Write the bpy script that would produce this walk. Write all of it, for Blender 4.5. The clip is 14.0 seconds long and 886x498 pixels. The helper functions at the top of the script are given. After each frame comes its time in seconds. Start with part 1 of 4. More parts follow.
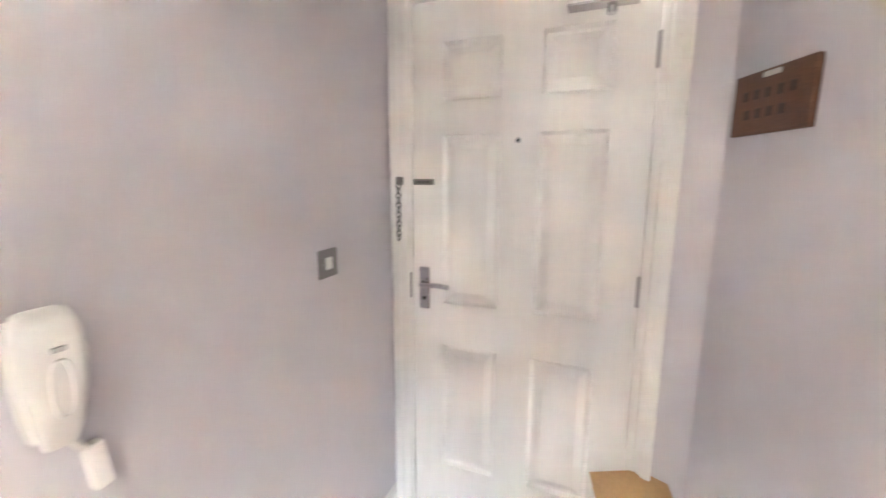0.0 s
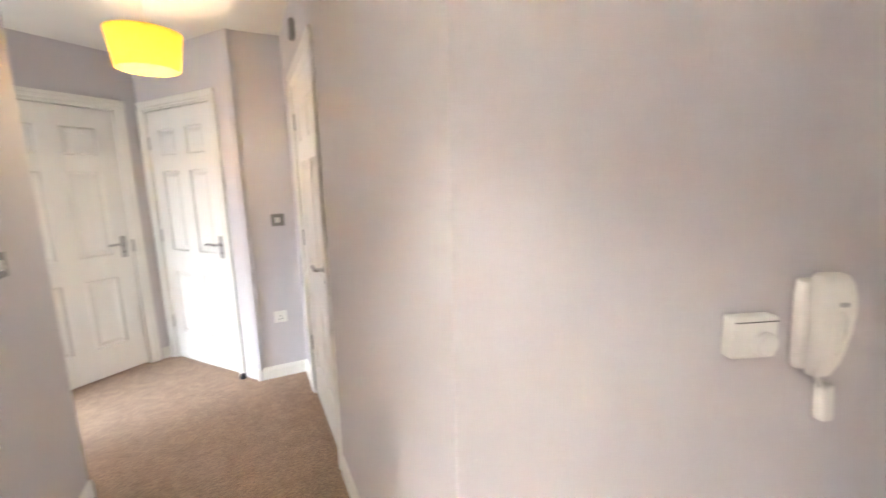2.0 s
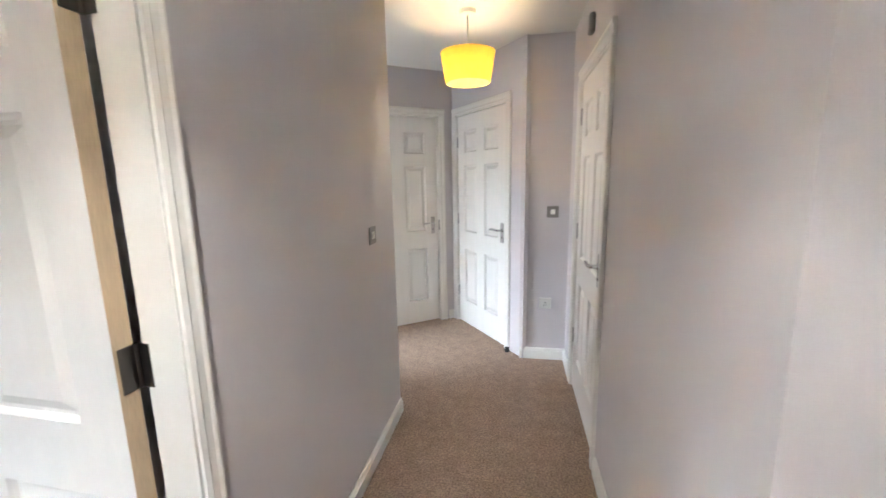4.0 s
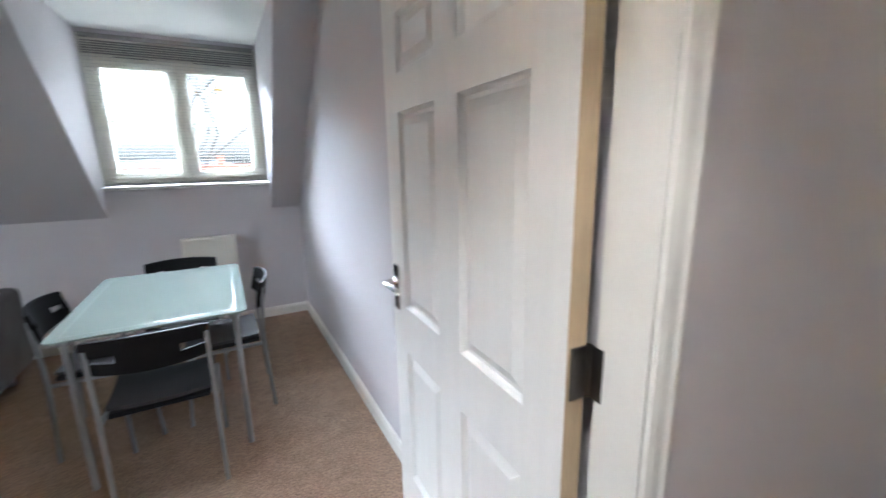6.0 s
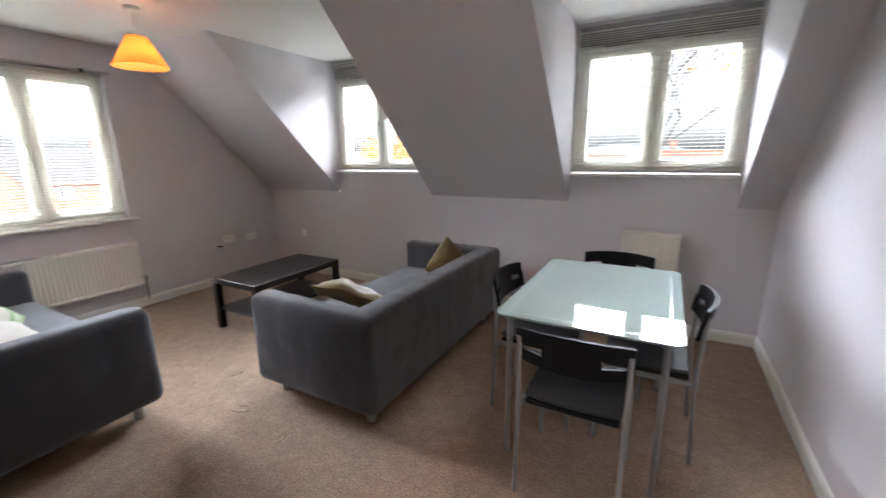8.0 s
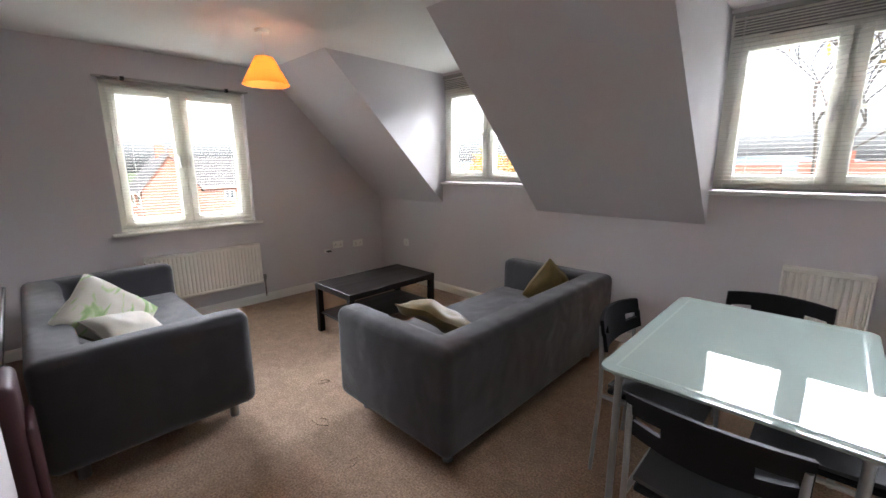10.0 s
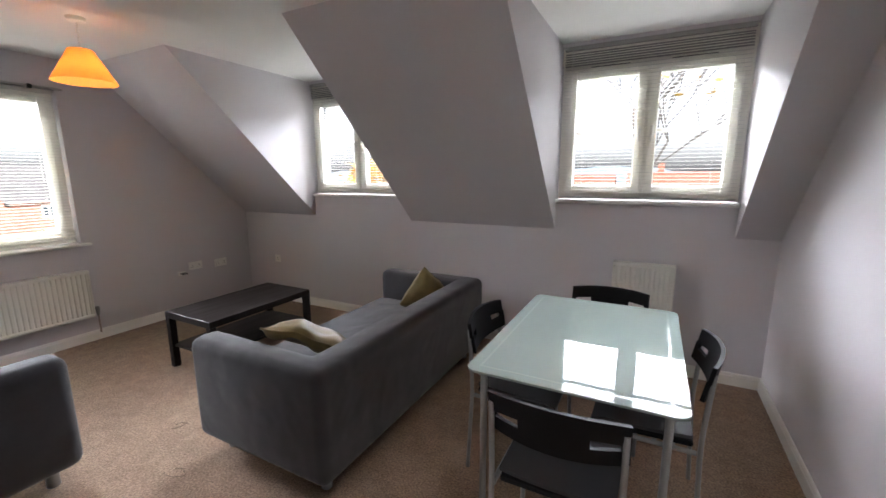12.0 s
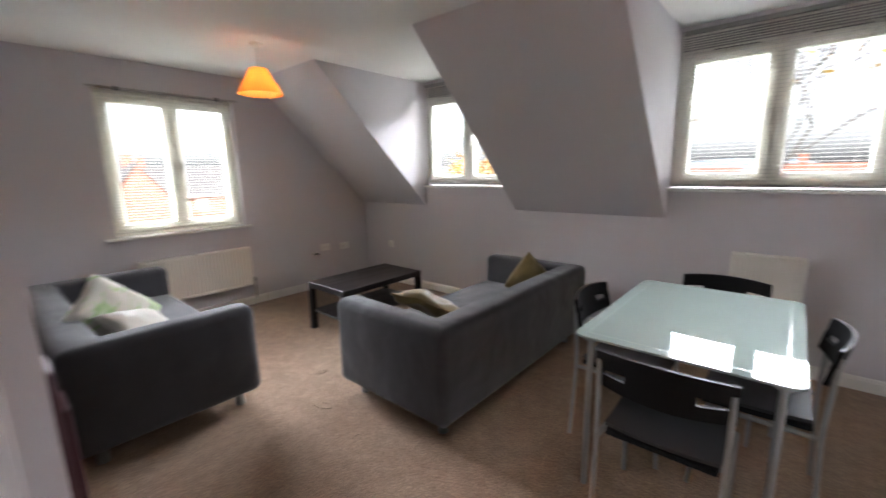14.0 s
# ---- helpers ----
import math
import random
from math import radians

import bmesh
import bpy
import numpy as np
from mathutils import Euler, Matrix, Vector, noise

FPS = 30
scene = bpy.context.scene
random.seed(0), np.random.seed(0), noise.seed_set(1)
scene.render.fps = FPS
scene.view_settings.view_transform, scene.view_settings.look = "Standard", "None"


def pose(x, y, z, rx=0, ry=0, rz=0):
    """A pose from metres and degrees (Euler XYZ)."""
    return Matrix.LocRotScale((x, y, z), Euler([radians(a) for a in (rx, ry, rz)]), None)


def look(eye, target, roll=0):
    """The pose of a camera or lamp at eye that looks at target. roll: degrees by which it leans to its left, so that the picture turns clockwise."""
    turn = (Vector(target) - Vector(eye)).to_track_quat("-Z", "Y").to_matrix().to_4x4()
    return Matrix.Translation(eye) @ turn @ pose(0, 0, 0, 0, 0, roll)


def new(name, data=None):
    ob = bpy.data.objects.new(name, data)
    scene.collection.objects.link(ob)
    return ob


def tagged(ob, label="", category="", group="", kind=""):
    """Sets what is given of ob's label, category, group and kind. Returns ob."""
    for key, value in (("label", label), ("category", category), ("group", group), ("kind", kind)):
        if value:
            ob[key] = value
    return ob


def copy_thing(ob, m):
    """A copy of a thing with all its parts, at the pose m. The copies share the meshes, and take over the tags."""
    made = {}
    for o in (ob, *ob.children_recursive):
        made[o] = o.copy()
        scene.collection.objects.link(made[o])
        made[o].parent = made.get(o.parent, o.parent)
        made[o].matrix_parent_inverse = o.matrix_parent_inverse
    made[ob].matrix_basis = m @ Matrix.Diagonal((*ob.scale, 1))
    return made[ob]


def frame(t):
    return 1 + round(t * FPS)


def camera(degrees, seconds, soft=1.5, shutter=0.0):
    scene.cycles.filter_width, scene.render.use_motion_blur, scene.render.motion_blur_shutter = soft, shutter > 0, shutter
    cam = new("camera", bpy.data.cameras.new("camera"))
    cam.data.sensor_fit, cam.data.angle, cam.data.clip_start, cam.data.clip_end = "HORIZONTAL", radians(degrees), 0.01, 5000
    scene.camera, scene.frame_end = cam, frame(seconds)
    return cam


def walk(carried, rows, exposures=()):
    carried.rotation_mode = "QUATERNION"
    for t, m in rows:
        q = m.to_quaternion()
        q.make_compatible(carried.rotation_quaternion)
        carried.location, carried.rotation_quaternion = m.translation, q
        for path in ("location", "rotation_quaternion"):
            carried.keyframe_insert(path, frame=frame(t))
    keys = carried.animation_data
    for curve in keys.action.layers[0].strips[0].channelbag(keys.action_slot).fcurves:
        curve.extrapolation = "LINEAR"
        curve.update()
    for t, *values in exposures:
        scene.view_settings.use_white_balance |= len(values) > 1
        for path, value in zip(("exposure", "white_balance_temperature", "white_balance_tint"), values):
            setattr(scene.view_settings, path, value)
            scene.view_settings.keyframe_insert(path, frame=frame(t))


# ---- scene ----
cam = camera(95.2, 14.0, soft=1.5, shutter=0.4)
PATH = [
    (0, (0.246, 0.23, 1.396), (0.224, 2.2, 1.05), 0.1),
    (0.5, (0.2, 0.15, 1.396), (-0.343, 2.04, 1.031), 0.2),
    (1, (0.113, 0.048, 1.394), (-0.956, 1.701, 1.038), -0.4),
    (1.5, (0.056, -0.097, 1.385), (-1.443, 1.19, 1.068), -1.1),
    (2, (0.035, -0.223, 1.405), (-1.748, 0.642, 1.078), -1.5),
    (2.5, (0.045, -0.283, 1.444), (-1.866, 0.166, 1.111), -1.5),
    (2.7, (0.05, -0.289, 1.45), (-1.899, 0.01, 1.117), -1.3),
    (4.8, (0.021, -0.327, 1.426), (-1.774, -1.123, 1.047), -1.2),
    (5, (-0.004, -0.38, 1.423), (-1.72, -1.331, 1.034), -1.2),
    (5.5, (-0.069, -0.528, 1.416), (-1.464, -1.902, 1.011), -1.4),
    (6, (-0.113, -0.638, 1.42), (-1.037, -2.361, 0.997), -1.1),
    (6.5, (-0.197, -0.71, 1.42), (-0.608, -2.616, 0.973), -0.8),
    (7, (-0.186, -0.808, 1.418), (-0.123, -2.753, 0.956), -0.4),
    (7.5, (-0.086, -0.986, 1.437), (0.441, -2.858, 0.97), -0.5),
    (8, (-0.023, -1.097, 1.44), (0.913, -2.804, 0.983), -0.7),
    (8.5, (0.006, -1.243, 1.455), (1.305, -2.696, 1.006), -0.7),
    (8.7, (0.028, -1.302, 1.447), (1.424, -2.666, 1.011), -0.5),
    (10.8, (0.065, -1.359, 1.463), (1.325, -2.871, 1.106), -0.5),
    (11, (0.056, -1.364, 1.47), (1.251, -2.927, 1.112), -0.4),
    (11.5, (0.023, -1.384, 1.47), (1.068, -3.051, 1.114), -0.4),
    (12, (0.004, -1.392, 1.47), (0.915, -3.135, 1.106), -0.3),
    (12.5, (-0.01, -1.396, 1.465), (0.815, -3.179, 1.091), -0.4),
    (13, (-0.007, -1.388, 1.452), (0.78, -3.184, 1.061), -0.6),
    (13.5, (-0.013, -1.322, 1.426), (0.868, -3.07, 1.017), -1.0),
    (14, (-0.049, -1.121, 1.424), (1.238, -2.605, 1.048), -1.0),
]
EXPOSURES = [(0, 5.45, 5800, 8), (1, 5.15, 5800, 8), (1.7, 4.8, 6000, 9), (2.7, 4.5, 6250, 9), (4.8, 3.95, 5400, 4), (5.5, 3.8, 5400, 5), (7, 3.85, 5950, 10), (7.5, 3.75, 6000, 11), (8.5, 3.6, 6050, 12), (11, 3.4, 6200, 14), (14, 3.5, 6200, 13)]
walk(cam, [(t, look(eye, target, roll)) for t, eye, target, roll in PATH], EXPOSURES)

# ---- daylight and lamps ----
world = bpy.data.worlds.new("sky")
scene.world = world
world.use_nodes = True
wn = world.node_tree.nodes
wn.clear()
sky = wn.new("ShaderNodeTexSky")
sky.sky_type, sky.sun_disc = "NISHITA", False
sky.sun_elevation, sky.sun_rotation = radians(45), radians(298)
sky.air_density, sky.dust_density, sky.ozone_density = 1.0, 4.0, 1.0
cloud = wn.new("ShaderNodeHueSaturation")               # an overcast sky: nearly white
cloud.inputs["Saturation"].default_value = 0.25
sky_bg = wn.new("ShaderNodeBackground")
sky_bg.inputs["Strength"].default_value = 0.055
sky_out = wn.new("ShaderNodeOutputWorld")
world.node_tree.links.new(sky.outputs[0], cloud.inputs["Color"])
world.node_tree.links.new(cloud.outputs[0], sky_bg.inputs[0])
world.node_tree.links.new(sky_bg.outputs[0], sky_out.inputs[0])

sun_data = bpy.data.lights.new("sun", "SUN")
sun_data.energy, sun_data.angle, sun_data.color = 1.5, radians(15), (1.0, 0.96, 0.90)
sun = new("sun", sun_data)
sun.matrix_world = look((-26, 14, 30), (0, 0, 0))


def lamp(name, kind, watts, colour, m, size=0.05):
    data = bpy.data.lights.new(name, kind)
    data.energy, data.color = watts, colour
    if kind == "POINT":
        data.shadow_soft_size = size
    ob = new(name, data)
    ob.matrix_world = m
    return ob


WARM = (1.0, 0.73, 0.44)
HALL_LAMP, DINING_LAMP, LOUNGE_LAMP, ADDED_LOBBY_LAMP = (-2.55, -0.59), (0.385, -2.56), (3.19, -2.72), (0.04, -0.60)
lamp("hall_bulb_light", "POINT", 1.05, WARM, pose(*HALL_LAMP, 2.06), 0.04)
lamp("dining_bulb_light", "POINT", 0.3, WARM, pose(*DINING_LAMP, 2.08), 0.04)
lamp("lounge_bulb_light", "POINT", 0.38, WARM, pose(*LOUNGE_LAMP, 2.08), 0.04)
# added lamp, out of view, that brightens the entrance
lamp("lobby_added_light", "POINT", 6.3, (1.0, 0.885, 0.78), pose(*ADDED_LOBBY_LAMP, 2.12), 0.04)


def sky_lamp(name, watts, eye, target, width, height):
    """An added area lamp, out of view, that stands in for the sky's light through a window."""
    ob = lamp(name, "AREA", watts, (0.94, 0.965, 1.0), look(eye, target))
    ob.data.shape, ob.data.size, ob.data.size_y = "RECTANGLE", width, height


sky_lamp("hall_window_daylight", 0.75, (-2.51, -2.70, 1.75), (-2.62, -0.45, 0.0), 0.5, 0.6)
# added panels metres outside, above the sightline, much brighter than the sky
sky_lamp("dormer_windows_added_light", 900.0, (2.3, -9.4, 5.3), (2.3, -4.7, 1.85), 7.0, 4.4)
sky_lamp("gable_window_added_light", 950.0, (9.2, -2.46, 4.75), (4.5, -2.46, 1.7), 7.0, 4.4)

# ---- materials ----
def shader(name, colour, rough=0.6, metal=0.0, grain=0.0, grain_scale=200.0, mottle=0.06, mottle_scale=3.0, bump=0.0, bump_scale=300.0,
           coat=0.0, spec=0.5, sheen=0.0, transmission=0.0, stretch=None, second=None, ior=1.5, crease=0.0):
    """A principled material whose colour wanders at two scales, with a fine bump."""
    m = bpy.data.materials.new(name)
    m.use_nodes = True
    nt = m.node_tree
    b = nt.nodes["Principled BSDF"]
    b.inputs["Roughness"].default_value, b.inputs["Metallic"].default_value = rough, metal
    b.inputs["Specular IOR Level"].default_value, b.inputs["Coat Weight"].default_value = spec, coat
    b.inputs["Sheen Weight"].default_value, b.inputs["Transmission Weight"].default_value = sheen, transmission
    b.inputs["IOR"].default_value = ior
    tc = nt.nodes.new("ShaderNodeTexCoord")
    src = tc.outputs["Object"]
    if stretch:
        mp = nt.nodes.new("ShaderNodeMapping")
        mp.inputs["Scale"].default_value = stretch
        nt.links.new(src, mp.inputs[0])
        src = mp.outputs[0]

    def wander(scale, detail):
        n = nt.nodes.new("ShaderNodeTexNoise")
        n.inputs["Scale"].default_value, n.inputs["Detail"].default_value = scale, detail
        nt.links.new(src, n.inputs["Vector"])
        return n.outputs["Fac"]

    def tint(fac, lo, hi):
        r = nt.nodes.new("ShaderNodeMapRange")
        r.inputs["From Min"].default_value, r.inputs["From Max"].default_value = 0.3, 0.7
        r.inputs["To Min"].default_value, r.inputs["To Max"].default_value = lo, hi
        nt.links.new(fac, r.inputs["Value"])
        return r.outputs[0]

    big, fine = wander(mottle_scale, 3), wander(grain_scale, 2)
    mul = nt.nodes.new("ShaderNodeMath")
    mul.operation = "MULTIPLY"
    nt.links.new(tint(big, 1 - mottle, 1 + mottle), mul.inputs[0])
    nt.links.new(tint(fine, 1 - grain, 1 + grain), mul.inputs[1])
    base = nt.nodes.new("ShaderNodeMix")
    base.data_type = "RGBA"
    base.inputs[6].default_value = (*colour, 1)
    base.inputs[7].default_value = (*(second or colour), 1)
    nt.links.new(tint(wander(mottle_scale * 2.3, 4), 0, 1), base.inputs[0])
    mix = nt.nodes.new("ShaderNodeVectorMath")
    mix.operation = "SCALE"
    nt.links.new(base.outputs[2], mix.inputs[0])
    nt.links.new(mul.outputs[0], mix.inputs["Scale"])
    nt.links.new(mix.outputs[0], b.inputs["Base Color"])
    nt.links.new(tint(big, rough * 0.88, min(1.0, rough * 1.12)), b.inputs["Roughness"])
    if bump:
        bp = nt.nodes.new("ShaderNodeBump")
        bp.inputs["Strength"].default_value, bp.inputs["Distance"].default_value = bump, 0.004
        nt.links.new(wander(bump_scale, 3), bp.inputs["Height"])
        nt.links.new(bp.outputs[0], b.inputs["Normal"])
        if crease:
            folds, cr = nt.nodes.new("ShaderNodeTexNoise"), nt.nodes.new("ShaderNodeBump")
            folds.inputs["Scale"].default_value, folds.inputs["Detail"].default_value, folds.inputs["Distortion"].default_value = 4.0, 2.0, 0.2
            cr.inputs["Strength"].default_value, cr.inputs["Distance"].default_value = crease, 0.035
            nt.links.new(src, folds.inputs["Vector"])
            nt.links.new(folds.outputs["Fac"], cr.inputs["Height"])
            nt.links.new(cr.outputs[0], bp.inputs["Normal"])
    return m


def see_through(name, colour, gloss_rough=0.0):
    """Thin clear glazing: straight-through light and a faint mirror."""
    m = bpy.data.materials.new(name)
    m.use_nodes = True
    nt = m.node_tree
    nt.nodes.clear()
    out, mix = nt.nodes.new("ShaderNodeOutputMaterial"), nt.nodes.new("ShaderNodeMixShader")
    clear, gloss, fres = nt.nodes.new("ShaderNodeBsdfTransparent"), nt.nodes.new("ShaderNodeBsdfGlossy"), nt.nodes.new("ShaderNodeFresnel")
    clear.inputs[0].default_value = (*colour, 1)
    gloss.inputs["Roughness"].default_value = gloss_rough
    fres.inputs["IOR"].default_value = 1.45
    nt.links.new(fres.outputs[0], mix.inputs[0])
    nt.links.new(clear.outputs[0], mix.inputs[1])
    nt.links.new(gloss.outputs[0], mix.inputs[2])
    nt.links.new(mix.outputs[0], out.inputs[0])
    return m


def shade_cloth(name, colour, through_colour, share=(0.5, 0.65)):
    """Lampshade fabric that lets light through."""
    m = bpy.data.materials.new(name)
    m.use_nodes = True
    nt = m.node_tree
    nt.nodes.clear()
    out, mix = nt.nodes.new("ShaderNodeOutputMaterial"), nt.nodes.new("ShaderNodeMixShader")
    dif, tra = nt.nodes.new("ShaderNodeBsdfDiffuse"), nt.nodes.new("ShaderNodeBsdfTranslucent")
    dif.inputs[0].default_value, tra.inputs[0].default_value = (*colour, 1), (*through_colour, 1)
    weave, ramp = nt.nodes.new("ShaderNodeTexNoise"), nt.nodes.new("ShaderNodeMapRange")
    weave.inputs["Scale"].default_value = 60
    ramp.inputs["To Min"].default_value, ramp.inputs["To Max"].default_value = share
    nt.links.new(weave.outputs["Fac"], ramp.inputs["Value"])
    nt.links.new(ramp.outputs[0], mix.inputs[0])
    nt.links.new(dif.outputs[0], mix.inputs[1])
    nt.links.new(tra.outputs[0], mix.inputs[2])
    nt.links.new(mix.outputs[0], out.inputs[0])
    return m


def glow(name, colour, strength):
    m = bpy.data.materials.new(name)
    m.use_nodes = True
    b = m.node_tree.nodes["Principled BSDF"]
    b.inputs["Base Color"].default_value = (*colour, 1)
    b.inputs["Emission Color"].default_value, b.inputs["Emission Strength"].default_value = (*colour, 1), strength
    return m


PAINT = shader("wall_paint", (0.60, 0.575, 0.59), 0.75, grain=0.02, grain_scale=350, mottle=0.025, mottle_scale=1.3, bump=0.12, bump_scale=420)
CEILING = shader("ceiling_paint", (0.78, 0.78, 0.76), 0.85, grain=0.015, mottle=0.02, bump=0.1, bump_scale=380)
GLOSS = shader("white_gloss_paint", (0.78, 0.77, 0.73), 0.32, grain=0.01, mottle=0.02, mottle_scale=5, bump=0.03, bump_scale=160)
LEAF = shader("door_paint", (0.80, 0.79, 0.76), 0.46, grain=0.015, grain_scale=90, mottle=0.02, mottle_scale=4, bump=0.08, bump_scale=140, stretch=(6, 6, 0.7))
BARE_EDGE = shader("door_edge_wood", (0.52, 0.40, 0.26), 0.6, grain=0.1, grain_scale=60, mottle=0.08, stretch=(10, 10, 0.5))
CARPET = shader("beige_carpet", (0.335, 0.238, 0.17), 0.98, grain=0.36, grain_scale=105, mottle=0.10, mottle_scale=9.0, bump=1.0, bump_scale=120, spec=0.08, sheen=0.08,
                second=(0.275, 0.193, 0.136))
UPVC = shader("window_plastic", (0.87, 0.855, 0.78), 0.3, grain=0.01, mottle=0.015)
# bunched slats and headrail: their shade is put into a darker grey
SHADED_STACK = shader("shaded_blind_stack", (0.33, 0.32, 0.30), 0.45, grain=0.02, mottle=0.03)
STEEL = shader("brushed_steel", (0.42, 0.41, 0.40), 0.3, metal=1.0, grain=0.05, grain_scale=120, mottle=0.05)
DULL_STEEL = shader("dull_worn_steel", (0.20, 0.195, 0.19), 0.42, metal=1.0, grain=0.08, grain_scale=120, mottle=0.1)
PLATE_STEEL = shader("switch_plate_steel", (0.27, 0.26, 0.25), 0.38, metal=1.0, grain=0.05, grain_scale=150, mottle=0.05)
BRONZE = shader("dark_hinge_steel", (0.12, 0.11, 0.10), 0.35, metal=1.0, mottle=0.1)
CHROME = shader("chrome", (0.62, 0.62, 0.63), 0.12, metal=1.0, mottle=0.03)
SILVER = shader("silver_tube_paint", (0.31, 0.32, 0.32), 0.34, metal=0.75, mottle=0.05)
WHITE_PLASTIC = shader("white_plastic", (0.80, 0.79, 0.75), 0.35, mottle=0.015)
DARK = shader("dark_plastic", (0.02, 0.02, 0.022), 0.45, mottle=0.06)
FABRIC = shader("grey_sofa_cotton", (0.039, 0.038, 0.042), 0.9, grain=0.16, grain_scale=300, mottle=0.16, mottle_scale=4.0, bump=0.35, bump_scale=420, spec=0.15, sheen=0.3, crease=0.6)
BLACK_WOOD = shader("black_brown_veneer", (0.012, 0.009, 0.008), 0.42, spec=0.25, grain=0.08, grain_scale=40, mottle=0.12, stretch=(8, 0.7, 8))
CHAIR_BLACK = shader("black_chair_plastic", (0.008, 0.008, 0.009), 0.5, mottle=0.08, bump=0.05, bump_scale=500, spec=0.12)
CHAIR_SEAT = shader("charcoal_seat", (0.026, 0.026, 0.028), 0.6, mottle=0.08, bump=0.1, bump_scale=500)
FROST = shader("frosted_table_glass", (0.33, 0.40, 0.372), 0.0, mottle=0.02, coat=0.0, spec=0.2, ior=1.33)
RADIATOR = shader("radiator_enamel", (0.78, 0.76, 0.69), 0.35, mottle=0.02)
OLIVE = shader("olive_cushion_satin", (0.19, 0.14, 0.048), 0.5, grain=0.08, mottle=0.18, mottle_scale=14, sheen=0.1, bump=0.2, bump_scale=200, crease=0.9)
PLAQUE = shader("dark_stained_plaque", (0.13, 0.055, 0.028), 0.5, grain=0.15, grain_scale=40, mottle=0.15, stretch=(1, 1, 8))
GLASS = see_through("window_glass", (0.97, 0.98, 0.98))
ORANGE_SHADE = shade_cloth("orange_shade_fabric", (0.80, 0.37, 0.11), (0.98, 0.54, 0.21))
SLAT = shade_cloth("grey_blind_slat", (0.62, 0.61, 0.575), (0.74, 0.73, 0.69), (0.52, 0.62))
CREAM_SLAT = shade_cloth("cream_blind_slat", (0.68, 0.67, 0.62), (0.76, 0.75, 0.70), (0.55, 0.65))
WHITE_SHADE = shade_cloth("white_shade_fabric", (0.8, 0.78, 0.72), (0.9, 0.86, 0.78))
YELLOW_SHADE = shade_cloth("yellow_shade_fabric", (0.80, 0.57, 0.14), (0.82, 0.60, 0.19))
BULB = glow("lit_bulb", (1.0, 0.78, 0.5), 3.0)


# ---- building helpers ----
def mesh_of(name, bm, material):
    me = bpy.data.meshes.new(name)
    bm.normal_update()
    bm.to_mesh(me)
    bm.free()
    me.materials.append(material)
    return me


def part(name, bm, material, parent=None, label="", m=None, smooth=False):
    me = bm if isinstance(bm, bpy.types.Mesh) else mesh_of(name, bm, material)
    if smooth:
        for p in me.polygons:
            p.use_smooth = True
        me.set_sharp_from_angle(angle=radians(38))
    ob = new(name, me)
    ob.parent = parent
    if m is not None:
        ob.matrix_basis = m
    return tagged(ob, label)


def thing(name, m, label, category, group="", kind=""):
    return tagged_at(new(name), m, label, category, group, kind)


def tagged_at(ob, m, label, category, group="", kind=""):
    ob.matrix_basis = m
    return tagged(ob, label, category, group, kind)


def box(*spans, bevel=0.0, segments=1, bm=None):
    """A box from x0, x1, y0, y1, z0, z1, added to bm if given."""
    x0, x1, y0, y1, z0, z1 = spans
    made = bmesh.new()
    bmesh.ops.create_cube(made, size=1, matrix=Matrix.LocRotScale(((x0 + x1) / 2, (y0 + y1) / 2, (z0 + z1) / 2), None, (x1 - x0, y1 - y0, z1 - z0)))
    if bevel:
        bmesh.ops.bevel(made, geom=made.edges[:], offset=bevel, segments=segments, affect="EDGES", profile=0.5)
    return made if bm is None else join(bm, made)


def join(bm, other, m=None):
    me = bpy.data.meshes.new("joined")
    other.to_mesh(me)
    other.free()
    if m is not None:
        me.transform(m)
    bm.from_mesh(me)
    bpy.data.meshes.remove(me)
    return bm


def prism(outline, lo, hi, axis="z", bevel=0.0, segments=1):
    """An outline of (a, b) pairs pushed from lo to hi along an axis (z: a, b are x, y; x: they are y, z; y: they are x, z)."""
    place = {"z": lambda a, b, h: (a, b, h), "x": lambda a, b, h: (h, a, b), "y": lambda a, b, h: (a, h, b)}[axis]
    bm = bmesh.new()
    low = [bm.verts.new(place(a, b, lo)) for a, b in outline]
    high = [bm.verts.new(place(a, b, hi)) for a, b in outline]
    bm.faces.new(low[::-1]), bm.faces.new(high)
    for i in range(len(outline)):
        j = (i + 1) % len(outline)
        bm.faces.new((low[i], low[j], high[j], high[i]))
    bmesh.ops.recalc_face_normals(bm, faces=bm.faces[:])
    if bevel:
        bmesh.ops.bevel(bm, geom=bm.edges[:], offset=bevel, segments=segments, affect="EDGES", profile=0.5)
    return bm


def lathe(profile, steps=32, close=False):
    """A profile of (radius, z) pairs turned round z."""
    bm = bmesh.new()
    rings = [[bm.verts.new((r * math.cos(2 * math.pi * i / steps), r * math.sin(2 * math.pi * i / steps), z)) for i in range(steps)] for r, z in profile]
    pairs = list(zip(rings, rings[1:])) + ([(rings[-1], rings[0])] if close else [])
    for a, b in pairs:
        for i in range(steps):
            j = (i + 1) % steps
            bm.faces.new((a[i], a[j], b[j], b[i]))
    if not close:
        for ring in (rings[0], rings[-1]):
            bm.faces.new(ring)
    bmesh.ops.recalc_face_normals(bm, faces=bm.faces[:])
    return bm


